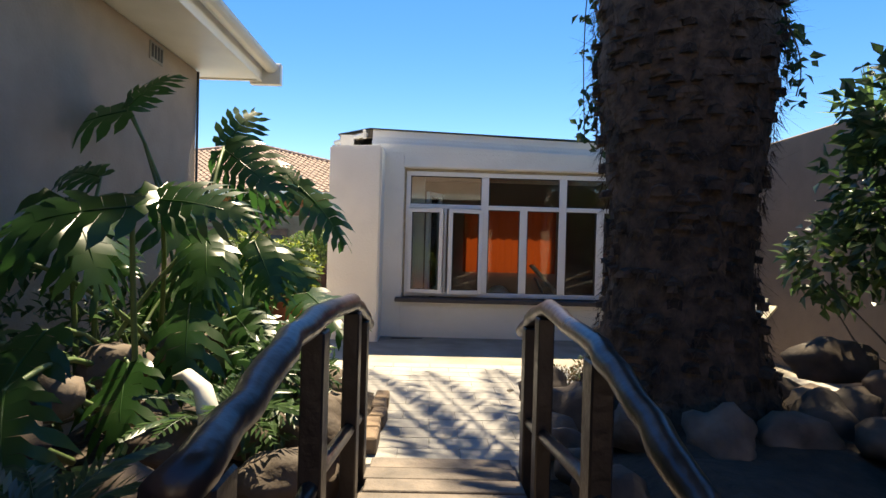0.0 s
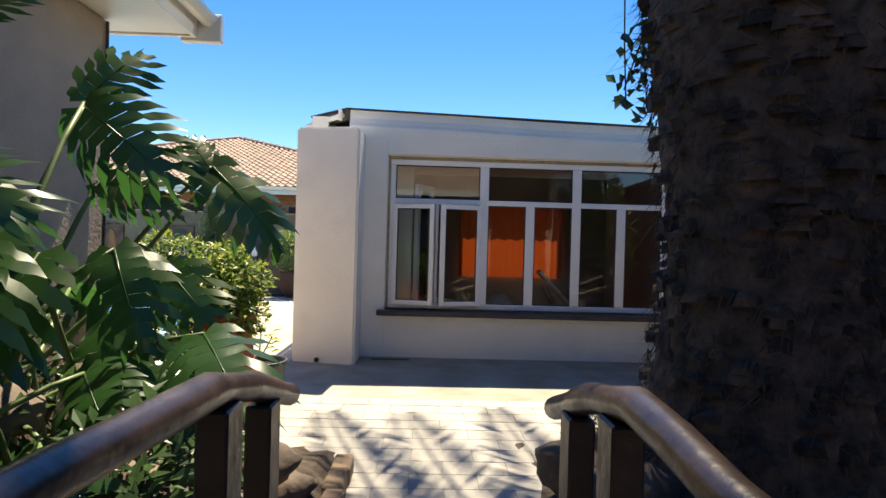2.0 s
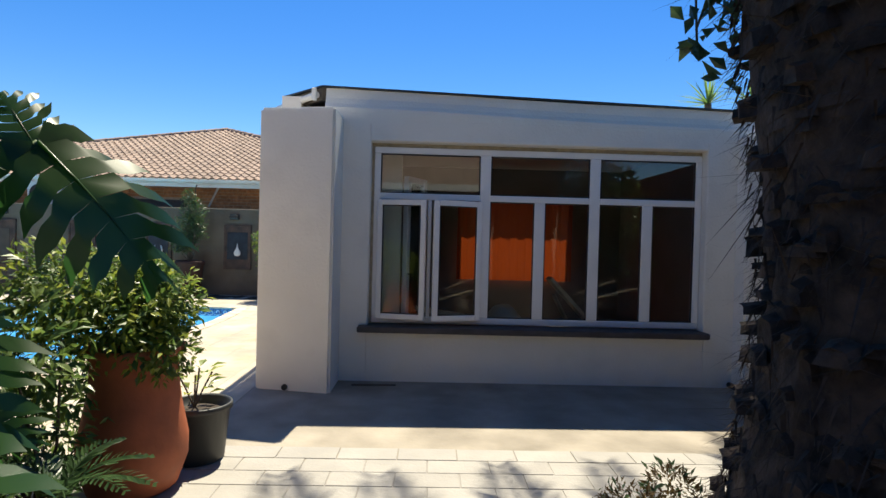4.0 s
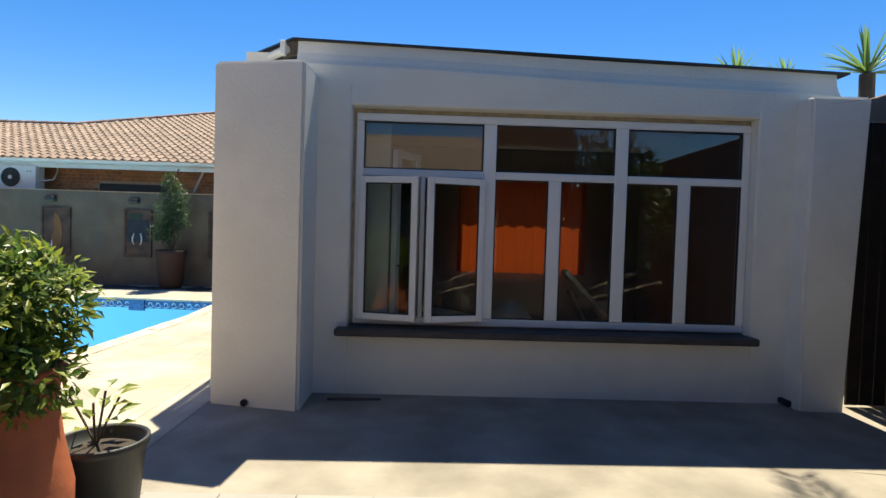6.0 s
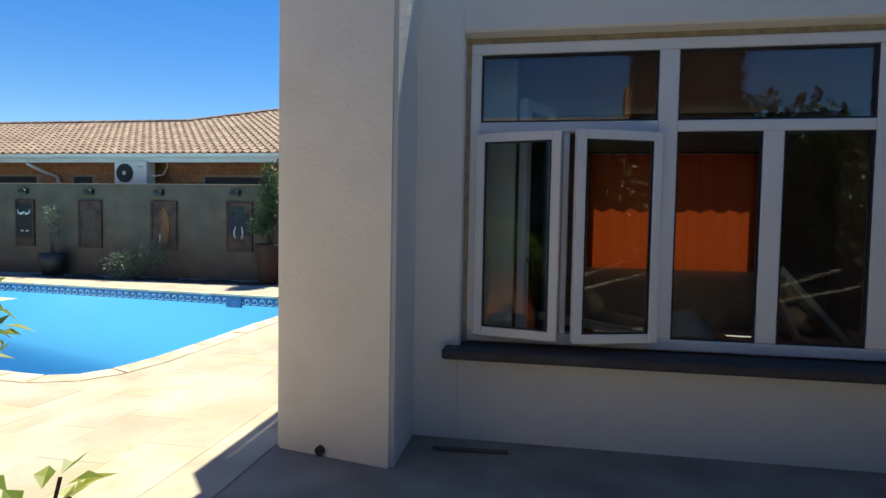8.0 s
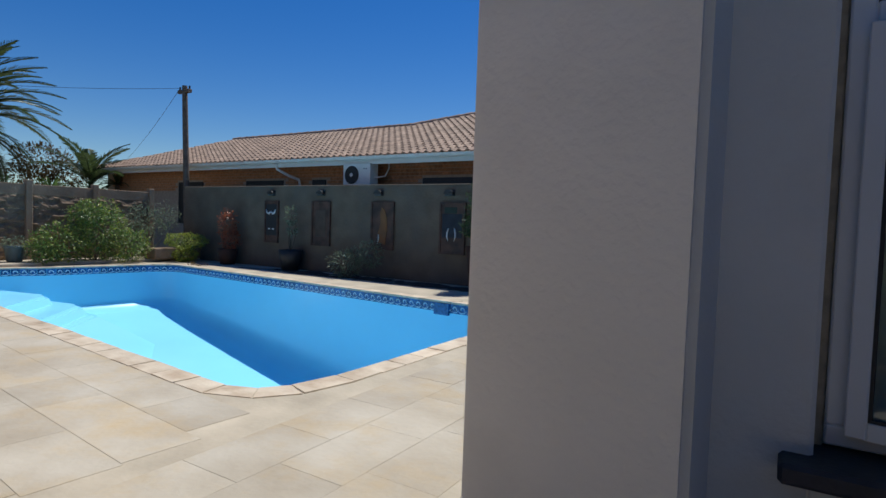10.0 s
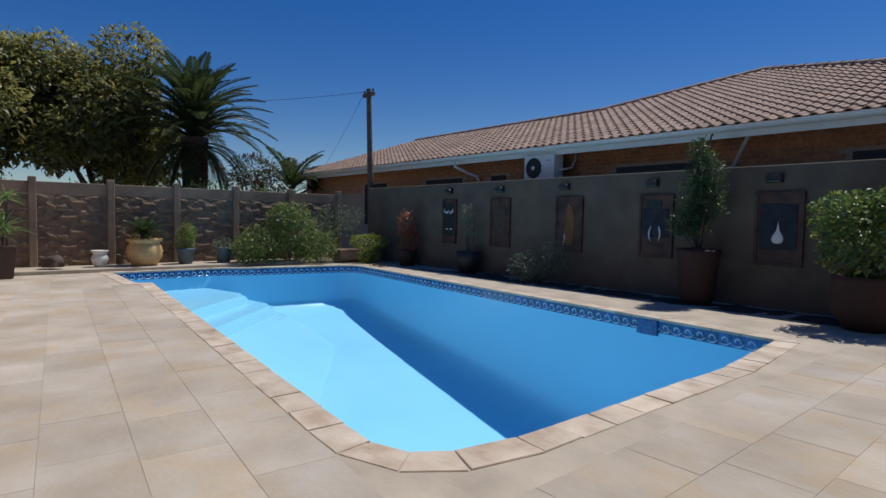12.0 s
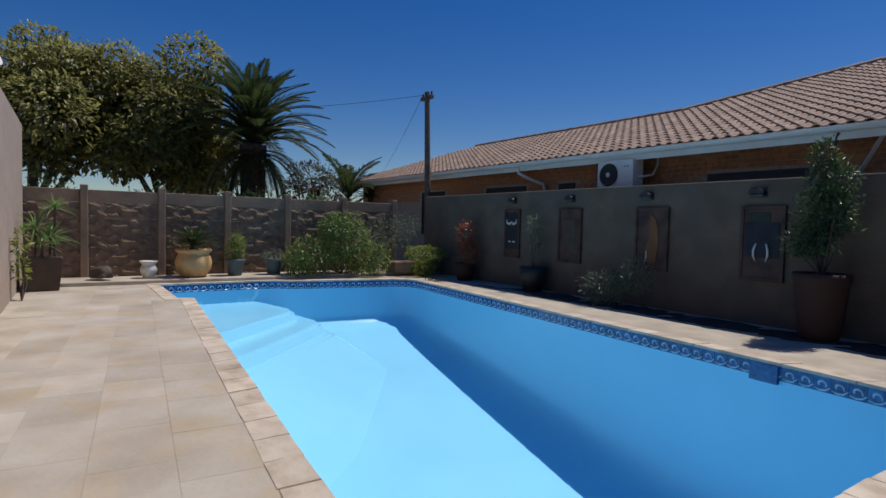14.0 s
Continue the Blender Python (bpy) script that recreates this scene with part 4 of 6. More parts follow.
def handrail(x, ys, lean, arch):
    bm = bmesh.new()
    pts = []
    for (y0, z0), (y1, z1) in zip(arch, arch[1:]):
        for k in range(4):
            t = k / 4
            pts.append((x + lean * (z0 + (z1 - z0) * t) + 0.006 * math.sin(9 * (y0 + t)), y0 + (y1 - y0) * t, z0 + (z1 - z0) * t))
    pts.append((x + lean * arch[-1][1], arch[-1][0], arch[-1][1]))
    tube(bm, pts, [0.037 + 0.0025 * math.sin(i * 1.3) for i in range(len(pts))], 14)
    bridge_part("rail", bm, M_RAIL, True)

    def top(y):
        for (y0, z0), (y1, z1) in zip(arch, arch[1:]):
            if y0 <= y <= y1:
                return z0 + (z1 - z0) * (y - y0) / (y1 - y0)
        return 1.0
    for y in ys:
        z = top(y) - 0.035
        m = Matrix.Translation((x, y, 0))
        bridge_part("post", boxed((-0.035, -0.05, -0.03), (0.035, 0.05, z), 0.006, m), M_POST)
    bm = bmesh.new()
    tube(bm, [(x, 0.6, 0.55), (x, 1.6, 0.58), (x, 2.75, 0.42)], 0.028, 8)
    bridge_part("lower_rail", bm, M_RAIL, True)


handrail(0.0, (0.68, 1.5, 2.30, 2.62), 0.0, [(0.55, 0.96), (0.85, 1.00), (1.2, 1.07), (1.6, 1.085), (2.22, 1.06), (2.5, 1.0), (2.90, 0.87)])
handrail(0.86, (0.72, 1.45, 2.25, 2.58), 0.0, [(0.6, 0.77), (0.82, 0.85), (1.12, 0.94), (1.45, 1.02), (2.18, 1.06), (2.45, 1.0), (2.84, 0.86)])

# ---- palm trunk and crown ----
palm = thing("date_palm", (2.20, 3.90, 0), "old date palm with a thick shaggy brown trunk", "palm tree")
TRUNK_H = 6.1


def trunk_radius(z):
    s = min(max((z - 1.2) / 1.6, 0), 1)
    return 0.48 + 0.40 * math.exp(-z / 0.52) + 0.17 * s * s * (3 - 2 * s)


bm = bmesh.new()
rings = []
for j in range(71):
    z = -0.02 + TRUNK_H * j / 70
    rings.append([bm.verts.new(((trunk_radius(z) * 0.95 + 0.03 * noise.noise(Vector((math.cos(a) * 3, math.sin(a) * 3, z * 4)))) * math.cos(a), (trunk_radius(z) * 0.95) * math.sin(a), z)) for a in [2 * math.pi * k / 40 for k in range(40)]])
for a, b in zip(rings, rings[1:]):
    for k in range(40):
        bm.faces.new((a[k], a[(k + 1) % 40], b[(k + 1) % 40], b[k]))
part("trunk", bm, M_TRUNK, palm)
# worn leaf bases in a spiral, each a blunt scale of its own shape
bm = bmesh.new()
pr = random.Random(11)
n = 0
z = 0.12
while z < 4.2:
    for k in range(22):
        a = 2 * math.pi * k / 22 + n * 0.21 + pr.uniform(-0.09, 0.09)
        r = trunk_radius(z) * 0.93
        out = Vector((math.cos(a), math.sin(a), 0))
        side = Vector((-out.y, out.x, 0))
        w, h, d = pr.uniform(0.03, 0.095), pr.uniform(0.018, 0.065), 0.008 + pr.random() ** 2.2 * 0.072
        c = out * r + Vector((0, 0, z + pr.uniform(-0.10, 0.10)))
        up = Vector((0, 0, 1))
        ring = [c + side * w * pr.uniform(0.8, 1.1) - up * h * 0.3, c - side * w * pr.uniform(0.8, 1.1) - up * h * 0.3, c - side * w * 0.7 + up * h, c + up * h * 1.3, c + side * w * 0.7 + up * h]
        cap = [c + out * d + side * w * 0.75 - up * h * 0.45, c + out * d * pr.uniform(0.7, 1.2) - side * w * 0.75 - up * h * 0.45, c + out * d - side * w * 0.5 + up * h * 0.5, c + out * d * 1.15 + up * h * 0.75, c + out * d + side * w * 0.5 + up * h * 0.5]
        va, vb = [bm.verts.new(p) for p in ring], [bm.verts.new(p) for p in cap]
        for i in range(5):
            bm.faces.new((va[i], va[(i + 1) % 5], vb[(i + 1) % 5], vb[i]))
        bm.faces.new(vb)
    n += 1
    z += 0.068
tagged(part("leaf_base", bm, M_TRUNK, palm), kind="stuff")
bm = bmesh.new()
for i in range(9000):
    a, z = pr.uniform(0, 2 * math.pi), pr.uniform(0.05, 4.2)
    r = trunk_radius(z)
    out = Vector((math.cos(a), math.sin(a), 0))
    p = out * (r + 0.01) + Vector((0, 0, z))
    w = (out * pr.uniform(0.3, 1.0) + Vector((pr.uniform(-0.8, 0.8), pr.uniform(-0.8, 0.8), pr.uniform(-1.0, 0.5)))).normalized()
    l = pr.uniform(0.04, 0.13) if pr.random() < 0.94 else pr.uniform(0.2, 0.30)
    s = w.cross(Vector((0, 0, 1)))
    s = s.normalized() * pr.uniform(0.002, 0.006) if s.length > 0.05 else Vector((0.002, 0, 0))
    tip = p + w * l + Vector((0, 0, -0.04))
    v = [bm.verts.new(p - s), bm.verts.new(p + s), bm.verts.new(tip)]
    bm.faces.new(v)
tagged(part("fibre", bm, M_FIBRE, palm), kind="stuff")
PF = frond_mesh("frond", 4.5, 0.6, 70, 0.60, 0.024, 2)
PF.materials.append(L_PALM)
for k in range(62):
    if 122 < (k * 137.5 + 25) % 360 < 176:
        continue
    share("frond", PF, palm, pose(0.3 * math.cos(k * 2.4), 0.3 * math.sin(k * 2.4), TRUNK_H - 0.1 + 0.012 * k, 0, -16 - 1.1 * k, k * 137.5 + 25))
for h, up, s in ((66, 24, 1.38), (80, 22, 1.3), (92, 26, 1.18), (101, 18, 1.1), (108, 30, 1.24), (116, 22, 1.2), (173, 12, 0.9), (177, 24, 1.0), (180, 32, 1.1), (184, 16, 1.0), (189, 26, 1.05), (195, 12, 1.0), (201, 22, 1.1), (183, 40, 0.95), (192, 36, 1.0), (206, 14, 1.05), (211, 30, 1.1), (217, 20, 1.15), (223, 34, 1.1), (230, 16, 1.1), (238, 26, 1.15), (246, 14, 1.1), (255, 30, 1.1)):
    share("frond", PF, palm, pose(0.3 * math.cos(radians(h)), 0.3 * math.sin(radians(h)), TRUNK_H, 0, -up, h) @ Matrix.Diagonal((s, s, s, 1)))

# leafy creeper hanging down the trunk
creeper = thing("creeper", (2.20, 3.90, 0), "dark leafy creeper hanging from the palm trunk", "creeper")
cr = random.Random(5)
for a0, z0, z1 in ((150, 4.6, 2.25), (160, 4.2, 2.35), (141, 3.6, 2.15), (155, 3.0, 2.3), (330, 4.2, 2.6), (318, 3.6, 2.7), (345, 3.3, 2.45)):
    pts = []
    a = radians(a0)
    for i in range(8):
        t = i / 7
        r = 0.62 + 0.10 * math.sin(t * 3 + a0) + 0.05
        pts.append(Vector((r * math.cos(a + 0.08 * math.sin(5 * t)), r * math.sin(a + 0.08 * math.sin(5 * t)), z0 + (z1 - z0) * t)))
    bm = bmesh.new()
    tube(bm, pts, 0.005, 5)
    part("stem", bm, M_BARK, creeper)
    bm = bmesh.new()
    for p in pts:
        for _ in range(7):
            leaf_quad(bm, p + rand_dir(cr) * 0.06, rand_dir(cr) + Vector((0, 0, -0.4)), rand_dir(cr) + Vector((0, 0, 0.6)), cr.uniform(0.06, 0.11), cr.uniform(0.04, 0.06))
    part("foliage", bm, L_DARK, creeper)

# plants by the foot of the trunk and along the east wall
shrub("wall_shrub", (4.0, 3.6, 0.3), "tall dark glossy shrub against the brown wall", [((-0.35, -0.3, 2.0), (0.5, 0.6, 0.5)), ((-0.3, -1.3, 2.5), (0.4, 0.5, 0.5)), ((-0.2, -0.9, 0.9), (0.4, 0.5, 0.4)), ((-0.1, 0.2, 1.6), (0.5, 0.7, 0.7)), ((0.1, -0.5, 2.2), (0.45, 0.6, 0.6)), ((0.0, -0.9, 1.2), (0.4, 0.5, 0.5)), ((-0.2, 0.9, 1.0), (0.4, 0.4, 0.4)), ((0.1, -1.6, 1.9), (0.4, 0.6, 0.8))], 3800, 0.15, 0.085, L_DARK, 31, extra=(L_SHRUB, 300, 0.14, 0.08))
shrub("trunk_foot_shrub", (1.62, 4.92, 0.0), "low dry leafy shrub at the foot of the trunk", [((0, 0, 0.10), (0.17, 0.2, 0.11)), ((0.16, -0.35, 0.12), (0.16, 0.22, 0.12)), ((0.25, 0.1, 0.16), (0.13, 0.2, 0.12))], 1300, 0.05, 0.014, L_DRY, 33, extra=(L_DARK, 300, 0.06, 0.02))
for x, y, z, n, l in ((5.0, 5.6, 2.80, 40, 0.75), (5.02, 8.7, 3.15, 40, 0.62), (6.1, 13.2, 4.35, 38, 0.75), (7.15, 13.4, 4.4, 34, 0.6)):
    t = thing("yucca", (x, y, 0), "bright green spiky yucca showing above the wall", "yucca", "yuccas over the wall")
    bm = bmesh.new()
    tube(bm, [(0, 0, -0.03), (0.03, 0, z * 0.5), (0, 0, z)], [0.08, 0.07, 0.07], 8)
    part("trunk", bm, M_BARK, t)
    part("foliage", rosette(random.Random(int(x * 10)), (0, 0, z), n, l, 0.05, 5, 85, 0.15), L_YUCCA, t)
# loose boards lying on the rocks
for i, (x, y, z, rx, rz, l) in enumerate(((3.05, 4.5, 0.62, 22, -42, 1.5), (3.35, 4.9, 0.62, 18, -48, 1.2))):
    o = part("loose_board", boxed((-0.06, -l / 2, -0.015), (0.06, l / 2, 0.015), 0.004), M_TIMBER)
    o.matrix_world = pose(x, y, z, rx, 0, rz)
    tagged(o, "raw pale board lying aslant on the boulders", "board", "loose boards on the rocks")
# brick edging by the bridge
for i in range(5):
    o = part("edging_brick", boxed((-0.055, -0.11, -0.035), (0.055, 0.11, 0.075), 0.012), M_ROCKFACE)
    o.matrix_world = pose(-0.02 + 0.01 * math.sin(i * 4), 3.35 + 0.235 * i, 0.035, 0, 0, 4 * math.sin(i * 2.3))
    tagged(o, "weathered brown brick edging the garden bed", "brick", "edging bricks")

# ---- pots by the corner of the tan house ----
def pot(name, at, profile, mat, label, soil_z, soil_r, group=""):
    t = thing(name, at, label, "pot", group)
    bm = bmesh.new()
    lathe(bm, profile, 32)
    part("body", bm, mat, t, smooth=True)
    bm = bmesh.new()
    lathe(bm, [(soil_r, soil_z - 0.02), (soil_r * 0.6, soil_z + 0.01), (0, soil_z + 0.02)], 20)
    part("soil", bm, M_SOIL, t)
    return t


pot("terracotta_urn", (-1.12, 5.32, 0), [(0, 0), (0.20, 0), (0.235, 0.03), (0.285, 0.18), (0.285, 0.30), (0.245, 0.50), (0.225, 0.66), (0.235, 0.76), (0.265, 0.80), (0.255, 0.825), (0.22, 0.815), (0.205, 0.72), (0.0, 0.70)], M_TERRA, "tall red terracotta urn holding a bushy shrub", 0.78, 0.21)
shrub("potted_shrub", (-1.10, 5.31, 0.79), "bushy green and yellow shrub growing in the terracotta urn", [((-0.05, 0, 0.18), (0.31, 0.33, 0.24)), ((-0.3, -0.15, 0.34), (0.30, 0.30, 0.25)), ((0.08, 0.08, 0.28), (0.22, 0.22, 0.2)), ((-0.1, 0.2, 0.38), (0.18, 0.18, 0.16)), ((0.16, -0.05, 0.02), (0.17, 0.2, 0.16))], 3400, 0.065, 0.028, L_SHRUB, 41, shell=0.35, extra=(L_YELLOW, 1500, 0.06, 0.024))
pot("black_nursery_pot", (-0.935, 5.75, 0), [(0, 0), (0.15, 0), (0.165, 0.02), (0.195, 0.33), (0.21, 0.335), (0.212, 0.37), (0.20, 0.375), (0.19, 0.36), (0.18, 0.30), (0, 0.30)], M_BLACK, "black plastic nursery pot with a small croton", 0.32, 0.18)
t = thing("croton", (-0.96, 5.75, 0.33), "small croton with yellow-green leaves in the black pot", "plant")
rng = random.Random(8)
bm = bmesh.new()
for i in range(4):
    tube(bm, [(0, 0, 0), (0.05 * math.cos(i * 1.7), 0.05 * math.sin(i * 1.7), 0.12), (0.11 * math.cos(i * 1.7), 0.1 * math.sin(i * 1.7), 0.24)], 0.006, 5)
part("stem", bm, M_BARK, t)
bm = bmesh.new()
for i in range(22):
    a = i * 2.4
    leaf_quad(bm, Vector((0.09 * math.cos(a), 0.09 * math.sin(a), 0.10 + 0.008 * i)), Vector((math.cos(a), math.sin(a), 0.35)), Vector((0, 0, 1)), 0.11, 0.055)
part("foliage", bm, L_YELLOW, t)
shrub("corner_shrub", (-1.45, 5.0, 0.0), "loose green shrub at the corner of the tan house", [((0, 0, 0.5), (0.3, 0.35, 0.45)), ((0.1, -0.3, 0.9), (0.3, 0.3, 0.3)), ((-0.25, 0.55, 0.35), (0.25, 0.2, 0.35))], 1800, 0.08, 0.03, L_SHRUB, 45)

# dark boarding closing the gap beside the white room
gate = thing("side_gate", (4.40, 7.75, 0.0), "dark stained board gate beside the white room", "gate")
for i in range(3):
    part("board", boxed((-0.17 + i * 0.118, -0.012, 0.02), (-0.057 + i * 0.118, 0.012, 2.45), 0.004), M_POST, gate)
for z in (0.35, 2.05):
    part("rail", boxed((-0.17, 0.013, z), (0.18, 0.045, z + 0.09), 0.004), M_POST, gate)

# stick and drain spouts by the white wall
o = part("wooden_lath", boxed((-0.22, -0.018, 0), (0.22, 0.018, 0.012), 0.003), M_POLE)
o.matrix_world = pose(0.02, 7.62, 0.004, 0, 0, 3)
tagged(o, "thin grey wooden lath lying on the paving", "lath")
for x, y in ((-0.80, 7.385), (3.70, 7.70)):
    bm = bmesh.new()
    tube(bm, [(0, 0.12, 0), (0, -0.02, 0)], 0.028, 12)
    o = part("drain_spout", bm, M_DARK)
    o.matrix_world = pose(x, y, 0.035)
    tagged(o, "short dark drain pipe at the foot of the wall", "drain pipe", "drain spouts")

# ---- inside the garden room ----
bm = bmesh.new()
cols = 60
prev = None
for i in range(cols + 1):
    x = 1.02 + 2.0 * i / cols
    y = 11.70 + 0.010 * math.sin(i * 0.9) + 0.004 * math.sin(i * 2.3)
    a, b = bm.verts.new((x, y, 2.22)), bm.verts.new((x, y, 0.80))
    if prev:
        bm.faces.new((prev[0], a, b, prev[1]))
    prev = (a, b)
o = part("curtain", bm, leaf_material("orange_curtain", (0.35, 0.052, 0.010), (0.35, 0.052, 0.010), 0.8, 0.24))
tagged(o, "orange curtain glowing with daylight behind the window", "curtain")
bm = bmesh.new()
tube(bm, [(0.95, 11.70, 2.24), (3.1, 11.70, 2.24)], 0.015, 8)
tagged(part("curtain_rod", bm, M_METAL), "dark curtain rod above the orange curtain", "curtain rod")
bench = thing("low_bench", (0.95, 8.85, 0.061), "low dark workbench inside the garden room", "bench")
part("top", boxed((-0.8, -0.42, 0.36), (0.95, 0.42, 0.40), 0.006), M_BOARD, bench)
for x in (-0.72, 0.87):
    for y in (-0.34, 0.34):
        part("leg", boxed((x - 0.035, y - 0.035, 0.0), (x + 0.035, y + 0.035, 0.36), 0.004), M_BOARD, bench)
PLANKS = (((1.90, 8.35, 1.07), (2.88, 8.60, 0.075), 0.055, 0.022), ((2.02, 8.62, 0.86), (2.45, 8.75, 0.08), 0.032, 0.016), ((0.22, 8.52, 0.70), (1.50, 8.66, 0.488), 0.030, 0.030), ((0.35, 8.78, 0.52), (1.28, 8.56, 0.48), 0.022, 0.016))
for a, b, w, h in PLANKS:
    a, b = Vector(a), Vector(b)
    o = part("timber_plank", boxed((-w, -h, 0), (w, h, (b - a).length), 0.004), M_TIMBER)
    o.matrix_world = Matrix.Translation(a) @ (b - a).to_track_quat("Z", "Y").to_matrix().to_4x4()
    tagged(o, "raw timber plank leaning inside the garden room", "plank", "planks in the room")
o = part("sack", rock_mesh(22, 0.20, 0.15, 0.15, 0.25), M_CREAM, smooth=True)
o.matrix_world = pose(1.46, 8.80, 0.545)
tagged(o, "pale lumpy sack lying on the low bench", "sack")
# added cream panel for the casement's reflection, and a white glazed door standing open against it
tagged(part("wall_reflection", boxed((-0.84, 8.30, 0.061), (0.22, 8.38, 2.735), 0.004), M_CREAM), "added cream panel standing in for the casement's bright reflection", "wall", kind="structure")
door = thing("door_1", (0.30, 8.30, 0.061), "white plastic glazed door standing open inside the room", "door", kind="structure")
for lo, hi in (((-0.07, -0.03, 0.0), (0.0, 0.03, 2.10)), ((0.30, -0.03, 0.0), (0.37, 0.03, 2.10)), ((0.001, -0.028, 2.03), (0.299, 0.028, 2.10)), ((0.001, -0.028, 0.0), (0.299, 0.028, 0.20))):
    o = part("stile", boxed(lo, hi, 0.006), M_UPVC, door)
    o.matrix_basis = pose(0, 0, 0, 0, 0, 62)
o = part("pane", boxed((0.0, -0.004, 0.2), (0.30, 0.004, 2.03)), M_GLASS, door)
o.matrix_basis = pose(0, 0, 0, 0, 0, 62)
o.visible_shadow = False
bm = bmesh.new()
tube(bm, [(-0.035, -0.03, 1.02), (-0.035, -0.075, 1.02), (-0.035, -0.08, 0.93)], 0.009, 8)
o = part("door_handle", bm, M_METAL, door, "dark lever handle", True)
o.matrix_basis = pose(0, 0, 0, 0, 0, 62)

# ---- pool fittings ----
def pool_part(name, bm, mat, label="", smooth=False):
    o = part(name, bm, mat, pool, label, smooth)
    o.matrix_parent_inverse = pool.matrix_world.inverted()
    return o


# corner steps with sloping risers and soft noses, running slantwise across the end of the pool
for top, low, run, far, near in ((-0.45, -0.66, 0.12, [(-14.3, 10.80), (-12.95, 11.12), (-12.66, 11.06)], [(-11.23, 9.57), (-10.85, 9.16)]),
                                 (-0.62, -0.88, 0.20, [(-14.2, 11.14), (-12.35, 11.46), (-12.05, 11.38)], [(-10.2, 9.55), (-9.80, 9.06)]),
                                 (-0.80, -2.20, 2.60, [(-14.1, 11.38), (-12.10, 11.62), (-11.80, 11.55)], [(-9.8, 9.45), (-9.45, 9.00)])):
    bm = bmesh.new()
    lip = near[::-1] + far[::-1]
    root = [(-14.14, 8.86), (-12.0, 8.88), (-11.92, 9.11)]
    foot = [(x + 0.74 * run, y + 0.67 * run) for x, y in lip]
    foot[0] = (lip[0][0] + 1.2 * run, lip[0][1] - 0.10 * run)
    tops = [bm.verts.new((x, y, top)) for x, y in root + lip]
    feet = [bm.verts.new((x, y, low)) for x, y in root + foot]
    n = len(tops)
    bm.faces.new(tops)
    for i in range(n):
        bm.faces.new((tops[i], feet[i], feet[(i + 1) % n], tops[(i + 1) % n]))
    bm.edges.ensure_lookup_table()
    noses = [e for e in bm.edges if e.verts[0] in tops[2:] and e.verts[1] in tops[2:]]
    bmesh.ops.bevel(bm, geom=noses, offset=0.06, segments=4, affect="EDGES")
    pool_part("step", bm, M_POOL)

# waterline tiles, each with a raised scroll
TS = 0.15
bm = boxed((-TS / 2 + 0.003, -0.008, -TS / 2), (TS / 2 - 0.003, 0.0, TS / 2), 0.0)
nf = len(bm.faces)
sw = []
for k in range(9):
    a = radians(-20 + k * 30)
    r = 0.050 - 0.0042 * k
    sw.append((-0.012 + r * math.cos(a), -0.011, -0.004 + r * math.sin(a)))
tube(bm, sw, [0.005 + 0.0055 * math.sin(math.pi * k / 8) for k in range(9)], 4, True)
tube(bm, [(-0.07, -0.010, -0.045), (-0.02, -0.011, -0.058), (0.03, -0.011, -0.050), (0.07, -0.010, -0.02)], [0.004, 0.009, 0.009, 0.004], 4, True)
bmesh.ops.recalc_face_normals(bm, faces=bm.faces)
bm.faces.ensure_lookup_table()
for i, f in enumerate(bm.faces):
    f.material_index = 0 if i < nf else 1
tile_me = mesh_of(bm, "tile")
tile_me.materials.append(M_TILEB)
tile_me.materials.append(M_TILEW)
band = part("waterline", bmesh.new(), M_TILEB, pool)
band.matrix_parent_inverse = pool.matrix_world.inverted()
for i, p in enumerate(POOL):
    a, b = Vector(p), Vector(POOL[(i + 1) % len(POOL)])
    d = b - a
    n = max(round(d.length / TS), 1)
    for k in range(n):
        q = a + d * ((k + 0.5) / n)
        side = Vector((-d.y, d.x)).normalized()
        turn = math.degrees(math.atan2(d.y, d.x))
        share("tile", tile_me, band, pose(q.x, q.y, -0.10, 0, 0, turn + 180) @ Matrix.Diagonal((d.length / n / TS, 1, 1, 1)))
sk = pool_part("skimmer", boxed((-0.15, -0.035, -0.115), (0.15, 0.0, 0.078), 0.004, Matrix.Translation((-4.83, 13.43, -0.105)) @ pose(0, 0, 0, 0, 0, -5)), M_TILEB, "dark blue skimmer mouth")

# coping stones round the edge
def offset_loop(loop, dist):
    out = []
    n = len(loop)
    for i in range(n):
        p0, p1, p2 = Vector(loop[i - 1]), Vector(loop[i]), Vector(loop[(i + 1) % n])
        d0, d1 = (p1 - p0).normalized(), (p2 - p1).normalized()
        n0, n1 = Vector((d0.y, -d0.x)), Vector((d1.y, -d1.x))
        m = (n0 + n1).normalized()
        out.append(p1 + m * dist / max(m.dot(n0), 0.5))
    return out


